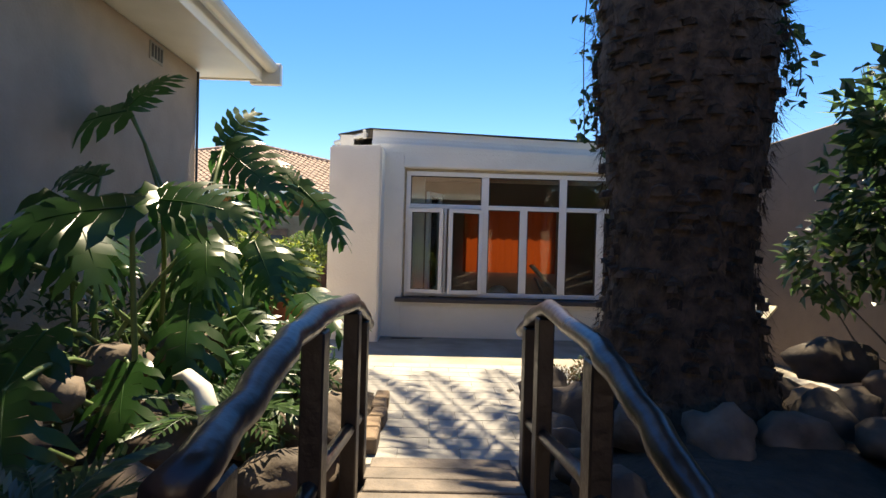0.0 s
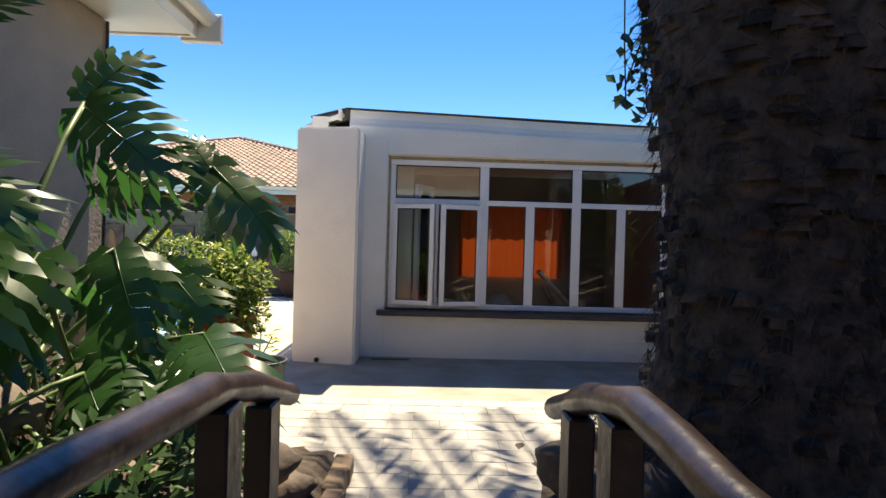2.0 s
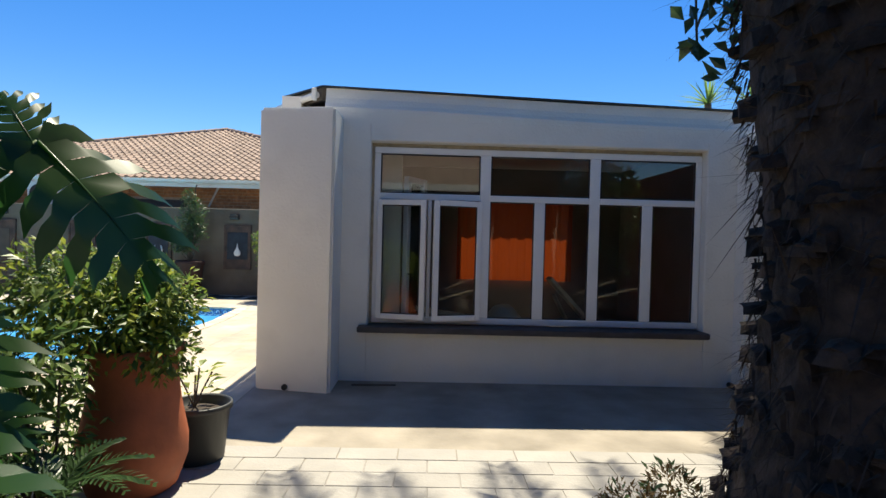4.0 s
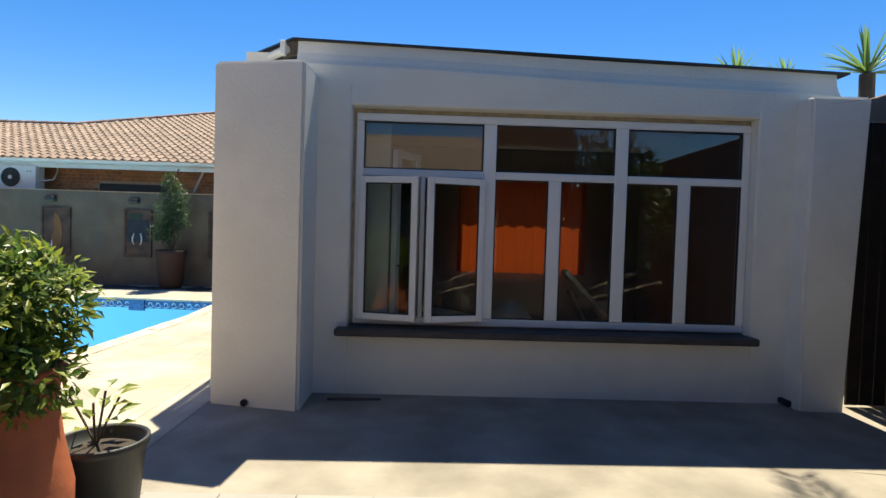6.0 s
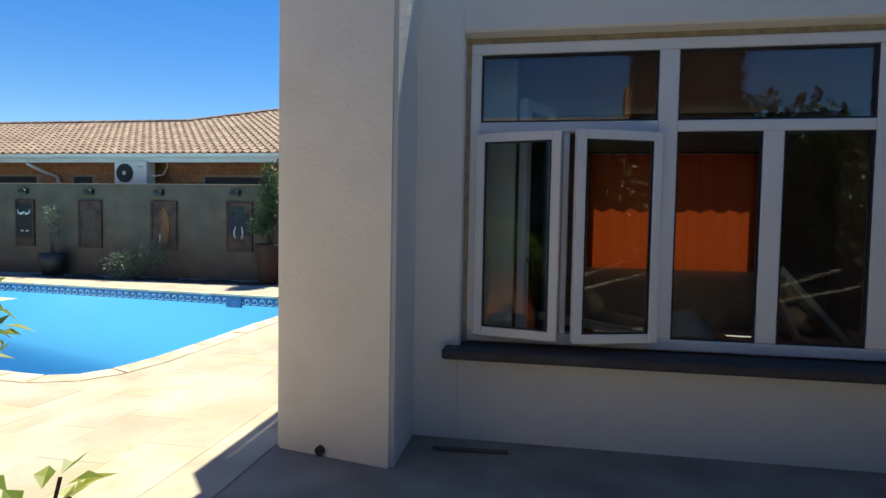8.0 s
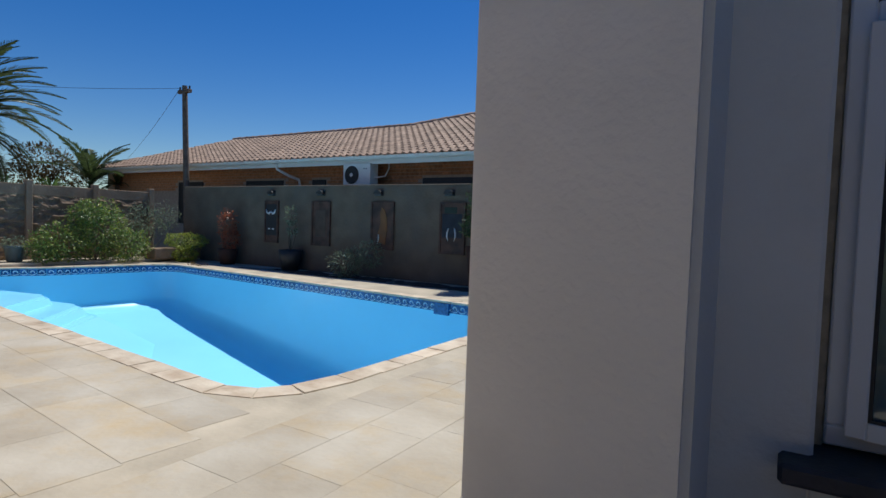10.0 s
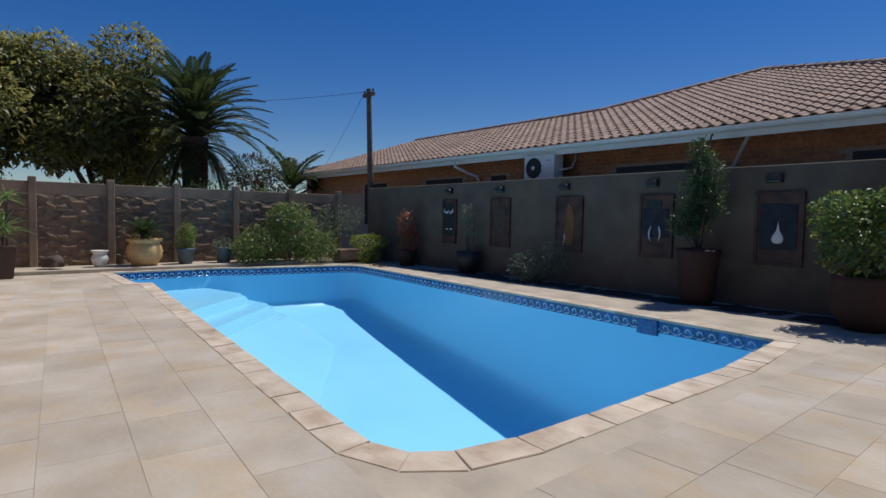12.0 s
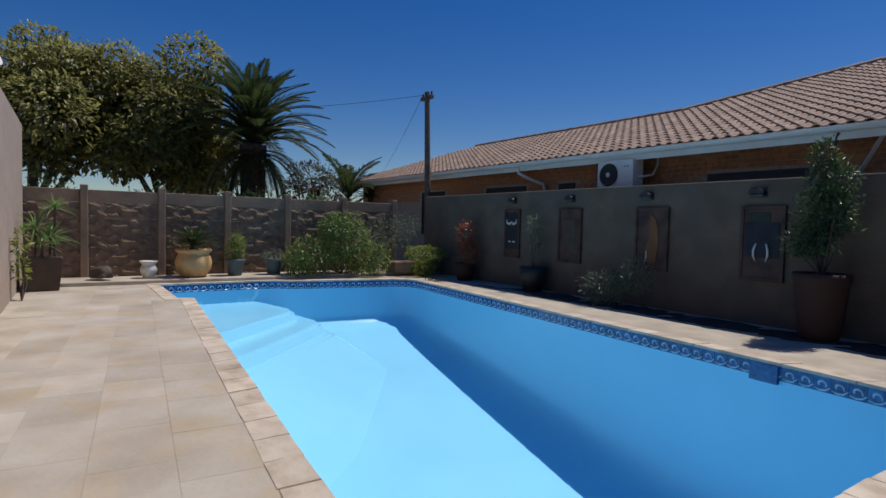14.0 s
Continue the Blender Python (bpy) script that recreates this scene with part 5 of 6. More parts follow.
area = sum(POOL[i][0] * POOL[(i + 1) % len(POOL)][1] - POOL[(i + 1) % len(POOL)][0] * POOL[i][1] for i in range(len(POOL)))
SIGN = 1 if area > 0 else -1
CW = 0.20
coping = thing("pavement_coping", (-8, 11, 0), "worn sandstone coping round the pool edge", "coping", kind="structure")
outer, inner = offset_loop(POOL, CW * SIGN), offset_loop(POOL, -0.025 * SIGN)
for i in range(len(POOL)):
    j = (i + 1) % len(POOL)
    n = max(round((Vector(POOL[j]) - Vector(POOL[i])).length / 0.34), 1)
    for k in range(n):
        g = 0.004 / max((Vector(POOL[j]) - Vector(POOL[i])).length, 0.1)
        t0, t1 = k / n + g, (k + 1) / n - g
        q = [inner[i].lerp(inner[j], t0), inner[i].lerp(inner[j], t1), outer[i].lerp(outer[j], t1), outer[i].lerp(outer[j], t0)]
        bm = bmesh.new()
        dz = R.uniform(-0.003, 0.003)
        prism(bm, [(p.x + R.uniform(-0.006, 0.006), p.y + R.uniform(-0.006, 0.006)) for p in q], -0.025, 0.007 + dz)
        bmesh.ops.bevel(bm, geom=[e for e in bm.edges if e.verts[0].co.z > 0 and e.verts[1].co.z > 0], offset=0.003, segments=2, affect="EDGES")
        o = part("coping_stone", bm, M_COPING, coping)
        o.matrix_parent_inverse = coping.matrix_world.inverted()

# ---- grey wall: carved panels and bulkhead lamps ----
PANELS = [(-11.69, -11.18), (-10.01, -9.40), (-8.16, -7.51), (-6.32, -5.70), (-4.44, -3.79)]


def stroke(pts, radii, n=8):
    bm = bmesh.new()
    tube(bm, pts, radii, n)
    return bm


for i, (x0, x1) in enumerate(PANELS):
    words = ["dark wooden panel with white curved horns on the wall", "plain dark brown wooden panel fixed to the wall", "dark wooden panel with an ochre figure shape", "dark painted wooden panel with two white tusks", "dark blue wooden panel with a white drop shape"][i]
    p = thing("art_panel", ((x0 + x1) / 2, FAR, 1.17), words, "panel", "panels on the grey wall")
    w = (x1 - x0) / 2
    part("board", boxed((-w, -0.035, -0.54), (w, -0.001, 0.54), 0.006), M_BOARD, p)
    for lo, hi in (((-w, -0.055, -0.54), (-w + 0.05, -0.036, 0.54)), ((w - 0.05, -0.055, -0.54), (w, -0.036, 0.54)), ((-w + 0.05, -0.055, 0.49), (w - 0.05, -0.036, 0.54)), ((-w + 0.05, -0.055, -0.54), (w - 0.05, -0.036, -0.49))):
        part("frame", boxed(lo, hi, 0.004), M_BOARD, p)
    if i == 0:
        for s in (-1, 1):
            part("horn", stroke([(s * 0.01, -0.05, 0.26), (s * 0.07, -0.06, 0.21), (s * 0.14, -0.06, 0.23), (s * 0.17, -0.06, 0.32)], [0.02, 0.028, 0.022, 0.006]), M_IVORY, p, "white curved horn", True)
            part("tooth", boxed((s * 0.07 - 0.04, -0.048, -0.2), (s * 0.07 + 0.04, -0.036, -0.17), 0.004), M_IVORY, p)
        part("inlay", boxed((-w + 0.06, -0.042, -0.35), (w - 0.06, -0.036, 0.45), 0.003), M_DARK, p)
    if i == 1:
        part("inlay", boxed((-w + 0.14, -0.045, -0.32), (w - 0.14, -0.036, 0.32), 0.004), M_BROWNBOX, p)
    if i == 2:
        bm = bmesh.new()
        prism(bm, [(-0.10, -0.38), (0.08, -0.42), (0.13, -0.1), (0.12, 0.18), (0.05, 0.36), (-0.03, 0.42), (-0.07, 0.28), (-0.05, 0.05), (-0.12, -0.15)], 0.036, 0.05, Matrix(((1, 0, 0, 0.02), (0, 0, -1, 0), (0, 1, 0, 0), (0, 0, 0, 1))))
        part("inlay", bm, M_OCHRE, p, "ochre carved shape")
        part("tusk", stroke([(-0.08, -0.05, -0.2), (-0.07, -0.06, -0.3), (-0.10, -0.06, -0.42)], [0.012, 0.014, 0.004]), M_IVORY, p, "", True)
    if i == 3:
        part("inlay", boxed((-w + 0.07, -0.046, -0.20), (w - 0.07, -0.036, 0.30), 0.004), M_BLUE, p, "blue painted field")
        part("inlay", boxed((-w + 0.12, -0.046, 0.31), (w - 0.2, -0.036, 0.44), 0.004), M_GREEN, p, "green painted field")
        for s in (-1, 1):
            part("tusk", stroke([(s * 0.07, -0.055, 0.0), (s * 0.10, -0.065, -0.10), (s * 0.10, -0.065, -0.18), (s * 0.07, -0.06, -0.26)], [0.012, 0.017, 0.015, 0.005]), M_IVORY, p, "white curved tusk", True)
    if i == 4:
        part("inlay", boxed((-w + 0.08, -0.046, -0.30), (w - 0.08, -0.036, 0.36), 0.004), M_BLUE, p, "blue painted field")
        bm = bmesh.new()
        lathe(bm, [(0, -0.17), (0.06, -0.155), (0.085, -0.11), (0.07, -0.05), (0.025, 0.02), (0.010, 0.10), (0, 0.17)], 16)
        o = part("drop", bm, M_IVORY, p, "white drop shape", True)
        o.matrix_basis = pose(0, -0.05, -0.05) @ Matrix.Diagonal((1, 0.3, 1, 1))
for x in (-11.45, -9.72, -7.95, -6.10, -4.20):
    l = thing("bulkhead_lamp", (x, FAR, 1.905), "small black half-round bulkhead lamp on the wall", "wall lamp", "bulkhead lamps")
    bm = bmesh.new()
    prism(bm, [(0.11 * math.cos(a), 0.11 * math.sin(a) * 0.75) for a in [math.pi * k / 10 for k in range(11)]], 0.0, 0.10, Matrix(((1, 0, 0, 0), (0, 0, -1, -0.001), (0, 1, 0, -0.02), (0, 0, 0, 1))))
    part("hood", bm, M_METAL, l)
    part("lens", boxed((-0.095, -0.085, -0.06), (0.095, -0.005, -0.022), 0.012), M_GREYPOT, l, "grey frosted lens")
    part("back_plate", boxed((-0.12, -0.012, -0.07), (0.12, 0.0, 0.07), 0.004), M_METAL, l)

# ---- air conditioner, windows, downpipe and strut of the brick house ----
ac = thing("air_conditioner", (-9.22, 16.5, 2.40), "white outdoor air conditioning unit with a black fan grille", "air conditioner")
part("casing", boxed((-0.43, -0.16, -0.285), (0.43, 0.16, 0.285), 0.02, seg=2), M_ACWHITE, ac)
bm = bmesh.new()
lathe(bm, [(0.215, 0.0), (0.225, 0.012), (0.205, 0.02), (0.0, 0.012)], 32, pose(-0.14, -0.162, 0, 90, 0, 0))
part("fan_grille", bm, M_DARK, ac, "round black fan grille")
for k in range(4):
    bm = bmesh.new()
    r = 0.05 + 0.05 * k
    tube(bm, [(-0.14 + r * math.cos(a), -0.186, r * math.sin(a)) for a in [2 * math.pi * q / 24 for q in range(25)]], 0.004, 5)
    part("ring", bm, M_METAL, ac)
bm = bmesh.new()
lathe(bm, [(0.0, 0.0), (0.05, 0.0), (0.045, 0.012), (0, 0.016)], 16, pose(-0.14, -0.186, 0, 90, 0, 0))
part("hub", bm, M_ACWHITE, ac)
for x in (-0.3, 0.3):
    part("bracket", boxed((x - 0.02, -0.15, -0.32), (x + 0.02, 0.50, -0.287), 0.003), M_METAL, ac)
for k in range(2):
    part("badge", boxed((0.22 + 0.07 * k, -0.164, 0.14), (0.26 + 0.07 * k, -0.1605, 0.16)), M_GREYPOT, ac)
bm = bmesh.new()
tube(bm, [(0.43, 0.02, -0.05), (0.52, 0.05, -0.05), (0.54, 0.30, 0.0), (0.54, 0.44, 0.2), (0.54, 0.45, 0.36)], 0.022, 8)
part("pipe", bm, M_GUTTER, ac, "white insulated refrigerant pipe", True)
WINDOWS = [(-7.67, -6.01), (-14.1, -12.5), (-11.35, -10.85), (-3.6, -2.0), (-17.5, -16.2)]
for x0, x1 in WINDOWS:
    w = thing("window_2", ((x0 + x1) / 2, HY, 1.6), "dark steel window in the brick house", "window", kind="structure")
    h = (x1 - x0) / 2
    part("window_frame", boxed((-h, -0.03, 0.70), (h, 0.02, 0.76), 0.004), M_DARK, w)
    part("window_frame", boxed((-h, -0.03, -0.6), (-h + 0.06, 0.02, 0.70), 0.004), M_DARK, w)
    part("window_frame", boxed((h - 0.06, -0.03, -0.6), (h, 0.02, 0.70), 0.004), M_DARK, w)
    part("pane", boxed((-h + 0.06, -0.015, -0.6), (h - 0.06, -0.008, 0.70)), M_DARK, w)
bm = bmesh.new()
tube(bm, [(-12.15, 16.40, 2.78), (-12.15, 16.42, 2.62), (-11.95, 16.7, 2.45), (-11.78, 16.90, 2.36), (-11.75, 16.92, 2.2), (-11.75, 16.92, 0.0)], 0.04, 10)
house_part("downpipe", bm, M_GUTTER, "white downpipe", True)
house_part("strut", boxed((-0.025, -0.015, 0), (0.025, 0.015, 0.86), 0.003, Matrix.Translation((-5.35, 16.97, 2.20)) @ Vector((0.45, -0.45, 0.55)).to_track_quat("Z", "Y").to_matrix().to_4x4()), M_GUTTER)
o = part("wall_spike", stroke([(0, 0, 0), (0, 0, 0.5), (0.03, 0, 0.56)], [0.012, 0.012, 0.02], 6), M_METAL)
o.matrix_world = pose(-5.2, FAR + 0.1, 2.10)
tagged(o, "thin dark metal spike standing on the wall top", "spike")
o = part("warning_sign", boxed((-0.12, -0.004, -0.08), (0.12, 0.0, 0.08), 0.002), M_OCHRE)
o.matrix_world = pose(-2.2, HY - 0.012, 2.42)
tagged(o, "small orange sign on the brick wall", "sign")

# ---- pots and plants round the pool ----
bed("ground_bed_3", -13.4, 3.0, 14.72, 15.67, 0.06, 9.0, "dark soil bed along the foot of the grey wall")
strip = structure("pavement_border", boxed((-15.38, 6.66, 0.002), (-14.35, 15.64, 0.075), 0.01), M_GROUT, "slightly raised concrete border along the fence", "paving")
pot("white_glazed_pot", (-14.85, 8.74, 0.076), [(0, 0), (0.10, 0), (0.11, 0.02), (0.16, 0.14), (0.165, 0.20), (0.13, 0.26), (0.125, 0.29), (0.17, 0.34), (0.17, 0.355), (0.15, 0.35), (0.11, 0.28), (0, 0.26)], M_WHITEPOT, "small white glazed pot standing empty by the fence", 0.30, 0.11)
pot("ochre_urn", (-14.85, 9.60, 0.076), [(0, 0), (0.24, 0), (0.26, 0.03), (0.35, 0.18), (0.37, 0.32), (0.34, 0.44), (0.30, 0.49), (0.31, 0.51), (0.36, 0.55), (0.37, 0.59), (0.35, 0.60), (0.28, 0.52), (0, 0.50)], M_TERRA2, "wide ochre clay urn with a cycad", 0.55, 0.28)
t = thing("cycad", (-14.85, 9.60, 0.64), "dark green cycad rosette growing in the ochre urn", "cycad")
bm = bmesh.new()
lathe(bm, [(0.09, -0.1), (0.11, 0.0), (0.08, 0.08), (0, 0.1)], 12)
part("stem", bm, M_BARK, t)
cf = frond_mesh("frond", 0.62, 0.5, 30, 0.12, 0.008, 4)
cf.materials.append(L_PALM)
for k in range(30):
    share("frond", cf, t, pose(0, 0, 0.06, 0, -12 - 2.2 * k, k * 137.5))
pot("dark_green_pot", (-14.85, 10.46, 0.076), [(0, 0), (0.13, 0), (0.15, 0.03), (0.19, 0.30), (0.21, 0.32), (0.21, 0.37), (0.19, 0.37), (0.17, 0.30), (0, 0.28)], M_GREYPOT, "dark green pot with a yellowish shrub", 0.32, 0.17, "pots by the fence")
shrub("small_shrub", (-14.85, 10.46, 0.40), "small yellow-green shrub in a dark pot", [((0, 0, 0.25), (0.2, 0.2, 0.25)), ((0.05, 0.05, 0.45), (0.15, 0.15, 0.18))], 700, 0.06, 0.025, L_YELLOW, 51, extra=(L_SHRUB, 300, 0.06, 0.025))
pot("grey_pot", (-14.85, 11.33, 0.076), [(0, 0), (0.13, 0), (0.15, 0.03), (0.19, 0.30), (0.21, 0.32), (0.21, 0.37), (0.19, 0.37), (0.17, 0.30), (0, 0.28)], M_GREYPOT, "dark grey pot with a pale trailing plant", 0.32, 0.17, "pots by the fence")
shrub("trailing_plant", (-14.85, 11.33, 0.38), "pale grey-green trailing plant in a grey pot", [((0, 0, 0.12), (0.22, 0.24, 0.16)), ((0.1, 0.15, -0.05), (0.12, 0.12, 0.15))], 420, 0.07, 0.02, L_GREY, 52)
shrub("large_shrub", (-14.55, 12.9, 0.05), "broad green shrub with yellow tips beside the fence", [((0, -0.75, 0.45), (0.5, 0.65, 0.45)), ((0, 0.05, 0.8), (0.55, 0.65, 0.7)), ((0.2, 0.6, 0.4), (0.5, 0.6, 0.42)), ((0.1, -0.2, 1.15), (0.35, 0.4, 0.35)), ((0.1, -1.15, 0.3), (0.35, 0.35, 0.3))], 6500, 0.075, 0.032, L_SHRUB, 53, extra=(L_YELLOW, 1500, 0.075, 0.03))
shrub("grey_green_shrub", (-14.9, 14.35, 0.05), "airy grey-green shrub against the fence", [((0, 0, 1.0), (0.4, 0.65, 0.55)), ((0, -0.4, 0.6), (0.4, 0.5, 0.5)), ((0.05, 0.6, 1.1), (0.3, 0.45, 0.45))], 2200, 0.06, 0.025, L_GREY, 54, shell=0.3)
bp = thing("brick_planter", (-14.35, 14.75, 0.0), "low brown planter wall at the pool corner", "planter")
part("wall", boxed((-0.25, -0.6, 0.076), (0.25, 0.75, 0.36), 0.015), M_ROCKFACE, bp)
shrub("clipped_shrub", (-13.95, 14.95, 0.02), "neatly clipped yellow-green cushion shrub", [((0, 0, 0.55), (0.48, 0.52, 0.20)), ((0.1, -0.1, 0.18), (0.3, 0.3, 0.18))], 3600, 0.05, 0.025, L_YELLOW, 55, shell=0.75)
shrub("red_shrub", (-12.70, 15.3, 0.0), "red-leaved shrub in front of the grey wall", [((0, 0, 1.05), (0.22, 0.2, 0.42)), ((0.1, 0, 0.65), (0.25, 0.2, 0.3))], 800, 0.10, 0.03, L_RED, 56)
pot("brown_pot", (-12.70, 15.3, 0.001), [(0, 0), (0.18, 0), (0.24, 0.25), (0.26, 0.42), (0.24, 0.42), (0, 0.36)], M_TERRA_SHADED, "terracotta pot by the wall, its colour darkened for shade", 0.38, 0.22, "terracotta pots by the wall")
shrub("slender_plant", (-10.40, 15.35, 0.4), "slender pale plant in a dark pot", [((0, 0, 0.95), (0.14, 0.12, 0.2)), ((0.05, 0, 0.6), (0.1, 0.1, 0.2))], 160, 0.10, 0.03, L_GREY, 57)
pot("black_pot", (-10.40, 15.35, 0.001), [(0, 0), (0.2, 0), (0.26, 0.3), (0.28, 0.5), (0.26, 0.5), (0, 0.42)], M_BLACK, "large black pot by the grey wall", 0.44, 0.24)
shrub("grey_tuft", (-8.35, 15.05, 0.0), "low tufted grey-green shrub by the wall", [((0, 0, 0.3), (0.42, 0.3, 0.28)), ((0.2, 0.05, 0.45), (0.25, 0.2, 0.2)), ((0.55, 0.15, 0.55), (0.3, 0.25, 0.3))], 1300, 0.10, 0.018, L_GREY, 58)
pot("large_terracotta_pot", (-5.05, 15.20, 0.001), [(0, 0), (0.20, 0), (0.24, 0.1), (0.28, 0.5), (0.30, 0.72), (0.32, 0.76), (0.32, 0.84), (0.29, 0.84), (0.27, 0.76), (0, 0.74)], M_TERRA_SHADED, "large terracotta pot holding a slim young tree", 0.79, 0.265, "terracotta pots by the wall")
shrub("slim_tree", (-5.05, 15.20, 0.78), "slim feathery young tree in the large terracotta pot", [((0, 0, 0.75), (0.34, 0.3, 0.4)), ((0.05, 0, 1.15), (0.27, 0.25, 0.35)), ((-0.05, 0, 1.5), (0.15, 0.15, 0.25)), ((-0.15, -0.1, 0.45), (0.25, 0.25, 0.2))], 3000, 0.085, 0.022, L_DARK, 59, shell=0.2, extra=(L_SHRUB, 250, 0.085, 0.02))
pot("round_clay_pot", (-2.85, 14.80, 0.001), [(0, 0), (0.22, 0), (0.34, 0.2), (0.38, 0.4), (0.35, 0.58), (0.36, 0.64), (0.33, 0.64), (0, 0.55)], M_TERRA_SHADED, "round clay pot with a leafy bush", 0.58, 0.32, "terracotta pots by the wall")
shrub("round_bush", (-2.85, 14.80, 0.6), "full glossy green bush in a round clay pot", [((0, 0, 0.5), (0.55, 0.5, 0.45)), ((-0.2, 0, 0.75), (0.4, 0.35, 0.3)), ((0.2, 0.1, 0.8), (0.35, 0.35, 0.3))], 3000, 0.075, 0.04, L_SHRUB, 60, extra=(L_YELLOW, 500, 0.075, 0.04))
# dry leaves blown against the coping
t = thing("leaf_litter", (-12.75, 14.42, 0.008), "small heap of dry fallen leaves on the coping", "leaves")
lr = random.Random(64)
bm = bmesh.new()
for _ in range(60):
    leaf_quad(bm, Vector((lr.gauss(0, 0.18), lr.gauss(0, 0.07), lr.uniform(0.0, 0.04))), rand_dir(lr) * Vector((1, 1, 0.3)).length, Vector((0, 0, 1)), lr.uniform(0.05, 0.10), 0.03)
part("foliage", bm, L_DRY, t)
# planter with yuccas by the wing
pl = thing("square_planter", (-14.0, 6.99, 0.003), "tapered dark brown square planter with yuccas", "planter")
bm = bmesh.new()
prism(bm, [(-0.30, -0.30), (0.30, -0.30), (0.30, 0.30), (-0.30, 0.30)], 0, 0.58)
for v in bm.verts:
    if v.co.z < 0.1:
        v.co.x *= 0.82
        v.co.y *= 0.82
bmesh.ops.bevel(bm, geom=list(bm.edges), offset=0.012, segments=2, affect="EDGES")
part("body", bm, M_BROWNBOX, pl)
part("soil", boxed((-0.26, -0.26, 0.575), (0.26, 0.26, 0.585)), M_SOIL, pl)
for i, (dx, dy, z, n, l) in enumerate(((0, -0.12, 0.50, 34, 0.58), (-0.05, 0.14, 0.34, 30, 0.56), (-0.15, 0.22, 0.88, 26, 0.42), (0.12, 0.0, 0.22, 24, 0.50))):
    t = thing("yucca", (-14.0 + dx, 6.99 + dy * 0.8, 0.58), "green yucca rosette in the square planter", "yucca", "yuccas in the planter")
    bm = bmesh.new()
    tube(bm, [(0, 0, 0), (0.01, 0, z)], 0.02, 6)
    part("trunk", bm, M_BARK, t)
    part("foliage", rosette(random.Random(70 + i), (0, 0, z), n, l, 0.032, -10, 80, 0.35), L_YUCCA, t)
shrub("climbing_plant", (-12.6, 6.78, 0.0), "thin climbing plant against the wing wall", [((0, 0, 0.9), (0.15, 0.1, 0.25)), ((-0.1, 0, 0.5), (0.12, 0.1, 0.2))], 160, 0.09, 0.035, L_YELLOW, 62)
boulder(-14.7, 7.9, 0.2, 0.22, 2, 40, "grey boulder by the precast fence")
# satellite dish on the wing
d = thing("satellite_dish", (-10.95, 6.40, 3.05), "white satellite dish on the wing parapet", "satellite dish")
bm = bmesh.new()
lathe(bm, [(0, 0.0), (0.15, 0.012), (0.28, 0.045), (0.36, 0.08), (0.37, 0.085), (0.36, 0.07), (0.28, 0.03), (0, -0.015)], 28)
o = part("reflector", bm, M_ACWHITE, d, smooth=True)
o.matrix_basis = pose(0.05, 0.05, 0.30, -50, 0, -30) @ Matrix.Diagonal((0.8, 0.8, 0.8, 1))
part("mast", stroke([(0, 0, 0), (0, 0, 0.29)], 0.022), M_METAL, d)

# ---- utility pole and wires ----
up = thing("utility_pole", (-15.72, 15.98, 0), "weathered wooden utility pole with a crossarm", "utility pole")
part("pole", stroke([(0.25, 0, -0.03), (0.0, 0, 5.15)], [0.10, 0.075], 12), M_POLE, up)
part("crossarm", boxed((-0.28, -0.06, 4.93), (0.28, 0.06, 5.03), 0.01), M_POLE, up)
for x in (-0.22, 0.24):
    part("insulator", stroke([(x, 0, 5.03), (x, 0, 5.13)], [0.03, 0.025], 8), M_DARK, up)
part("stay", stroke([(0.22, -0.05, 4.93), (0.03, -0.05, 4.65)], 0.012, 6), M_METAL, up)


def wire(a, b, sag, label):
    a, b = Vector(a), Vector(b)
    pts = []
    for k in range(21):
        t = k / 20
        p = a.lerp(b, t)
        p.z -= sag * 4 * t * (1 - t)
        pts.append(p)
    o = part("overhead_wire", stroke(pts, 0.006, 5), M_DARK)
    tagged(o, label, "wire", "overhead wires")


wire((-15.95, 15.98, 5.1), (-34, 23, 3.4), 0.4, "thin dark overhead wire from the pole")
wire((-15.95, 15.98, 5.1), (-26, 5.0, 5.3), 0.5, "thin dark overhead wire passing the trees")

# ---- trees beyond the fence ----
def big_tree(at, label, blobs, count, seed, limbs):
    rng = random.Random(seed)
    t = thing("tree", at, label, "tree")
    bm = bmesh.new()
    tube(bm, [(0, 0, -0.05), (0.1, 0.1, 1.0), (0.0, 0.2, 1.8)], [0.32, 0.24, 0.2], 10)
    part("trunk", bm, M_BARK, t)
    for c in limbs:
        bm = bmesh.new()
        c = Vector(c)
        m = Vector((c.x * 0.4, c.y * 0.45, 1.2 + 0.3 * c.z))
        tube(bm, [(0, 0.1, 1.2), m, c], [0.16, 0.11, 0.04], 7)
        part("limb", bm, M_BARK, t)
    bm = foliage(rng, blobs, count, 0.27, 0.14, 0.5)
    crown = part("crown", bm, L_TREE, t)
    # yellowish tips on the upper side of the clumps, their sunlit highlights painted in
    bm = foliage(rng, [((c[0], c[1], c[2] + r[2] * 0.45), (r[0] * 0.85, r[1] * 0.85, r[2] * 0.65)) for c, r in blobs], count // 2, 0.2, 0.10, 0.8)
    part("sunlit_tips", bm, L_TIPS, crown, "yellow-green tips, paler to paint in the sunlit highlights")
    return t


def crown_blobs(rng, centre, radii, n, size):
    out = []
    for _ in range(n):
        d = rand_dir(rng)
        d.z = d.z * 0.9 + 0.1
        k = rng.uniform(0.45, 0.95)
        s = size * rng.uniform(0.7, 1.3)
        out.append(((centre[0] + d.x * radii[0] * k, centre[1] + d.y * radii[1] * k, centre[2] + d.z * radii[2] * k), (s, s, s * 0.8)))
    return out


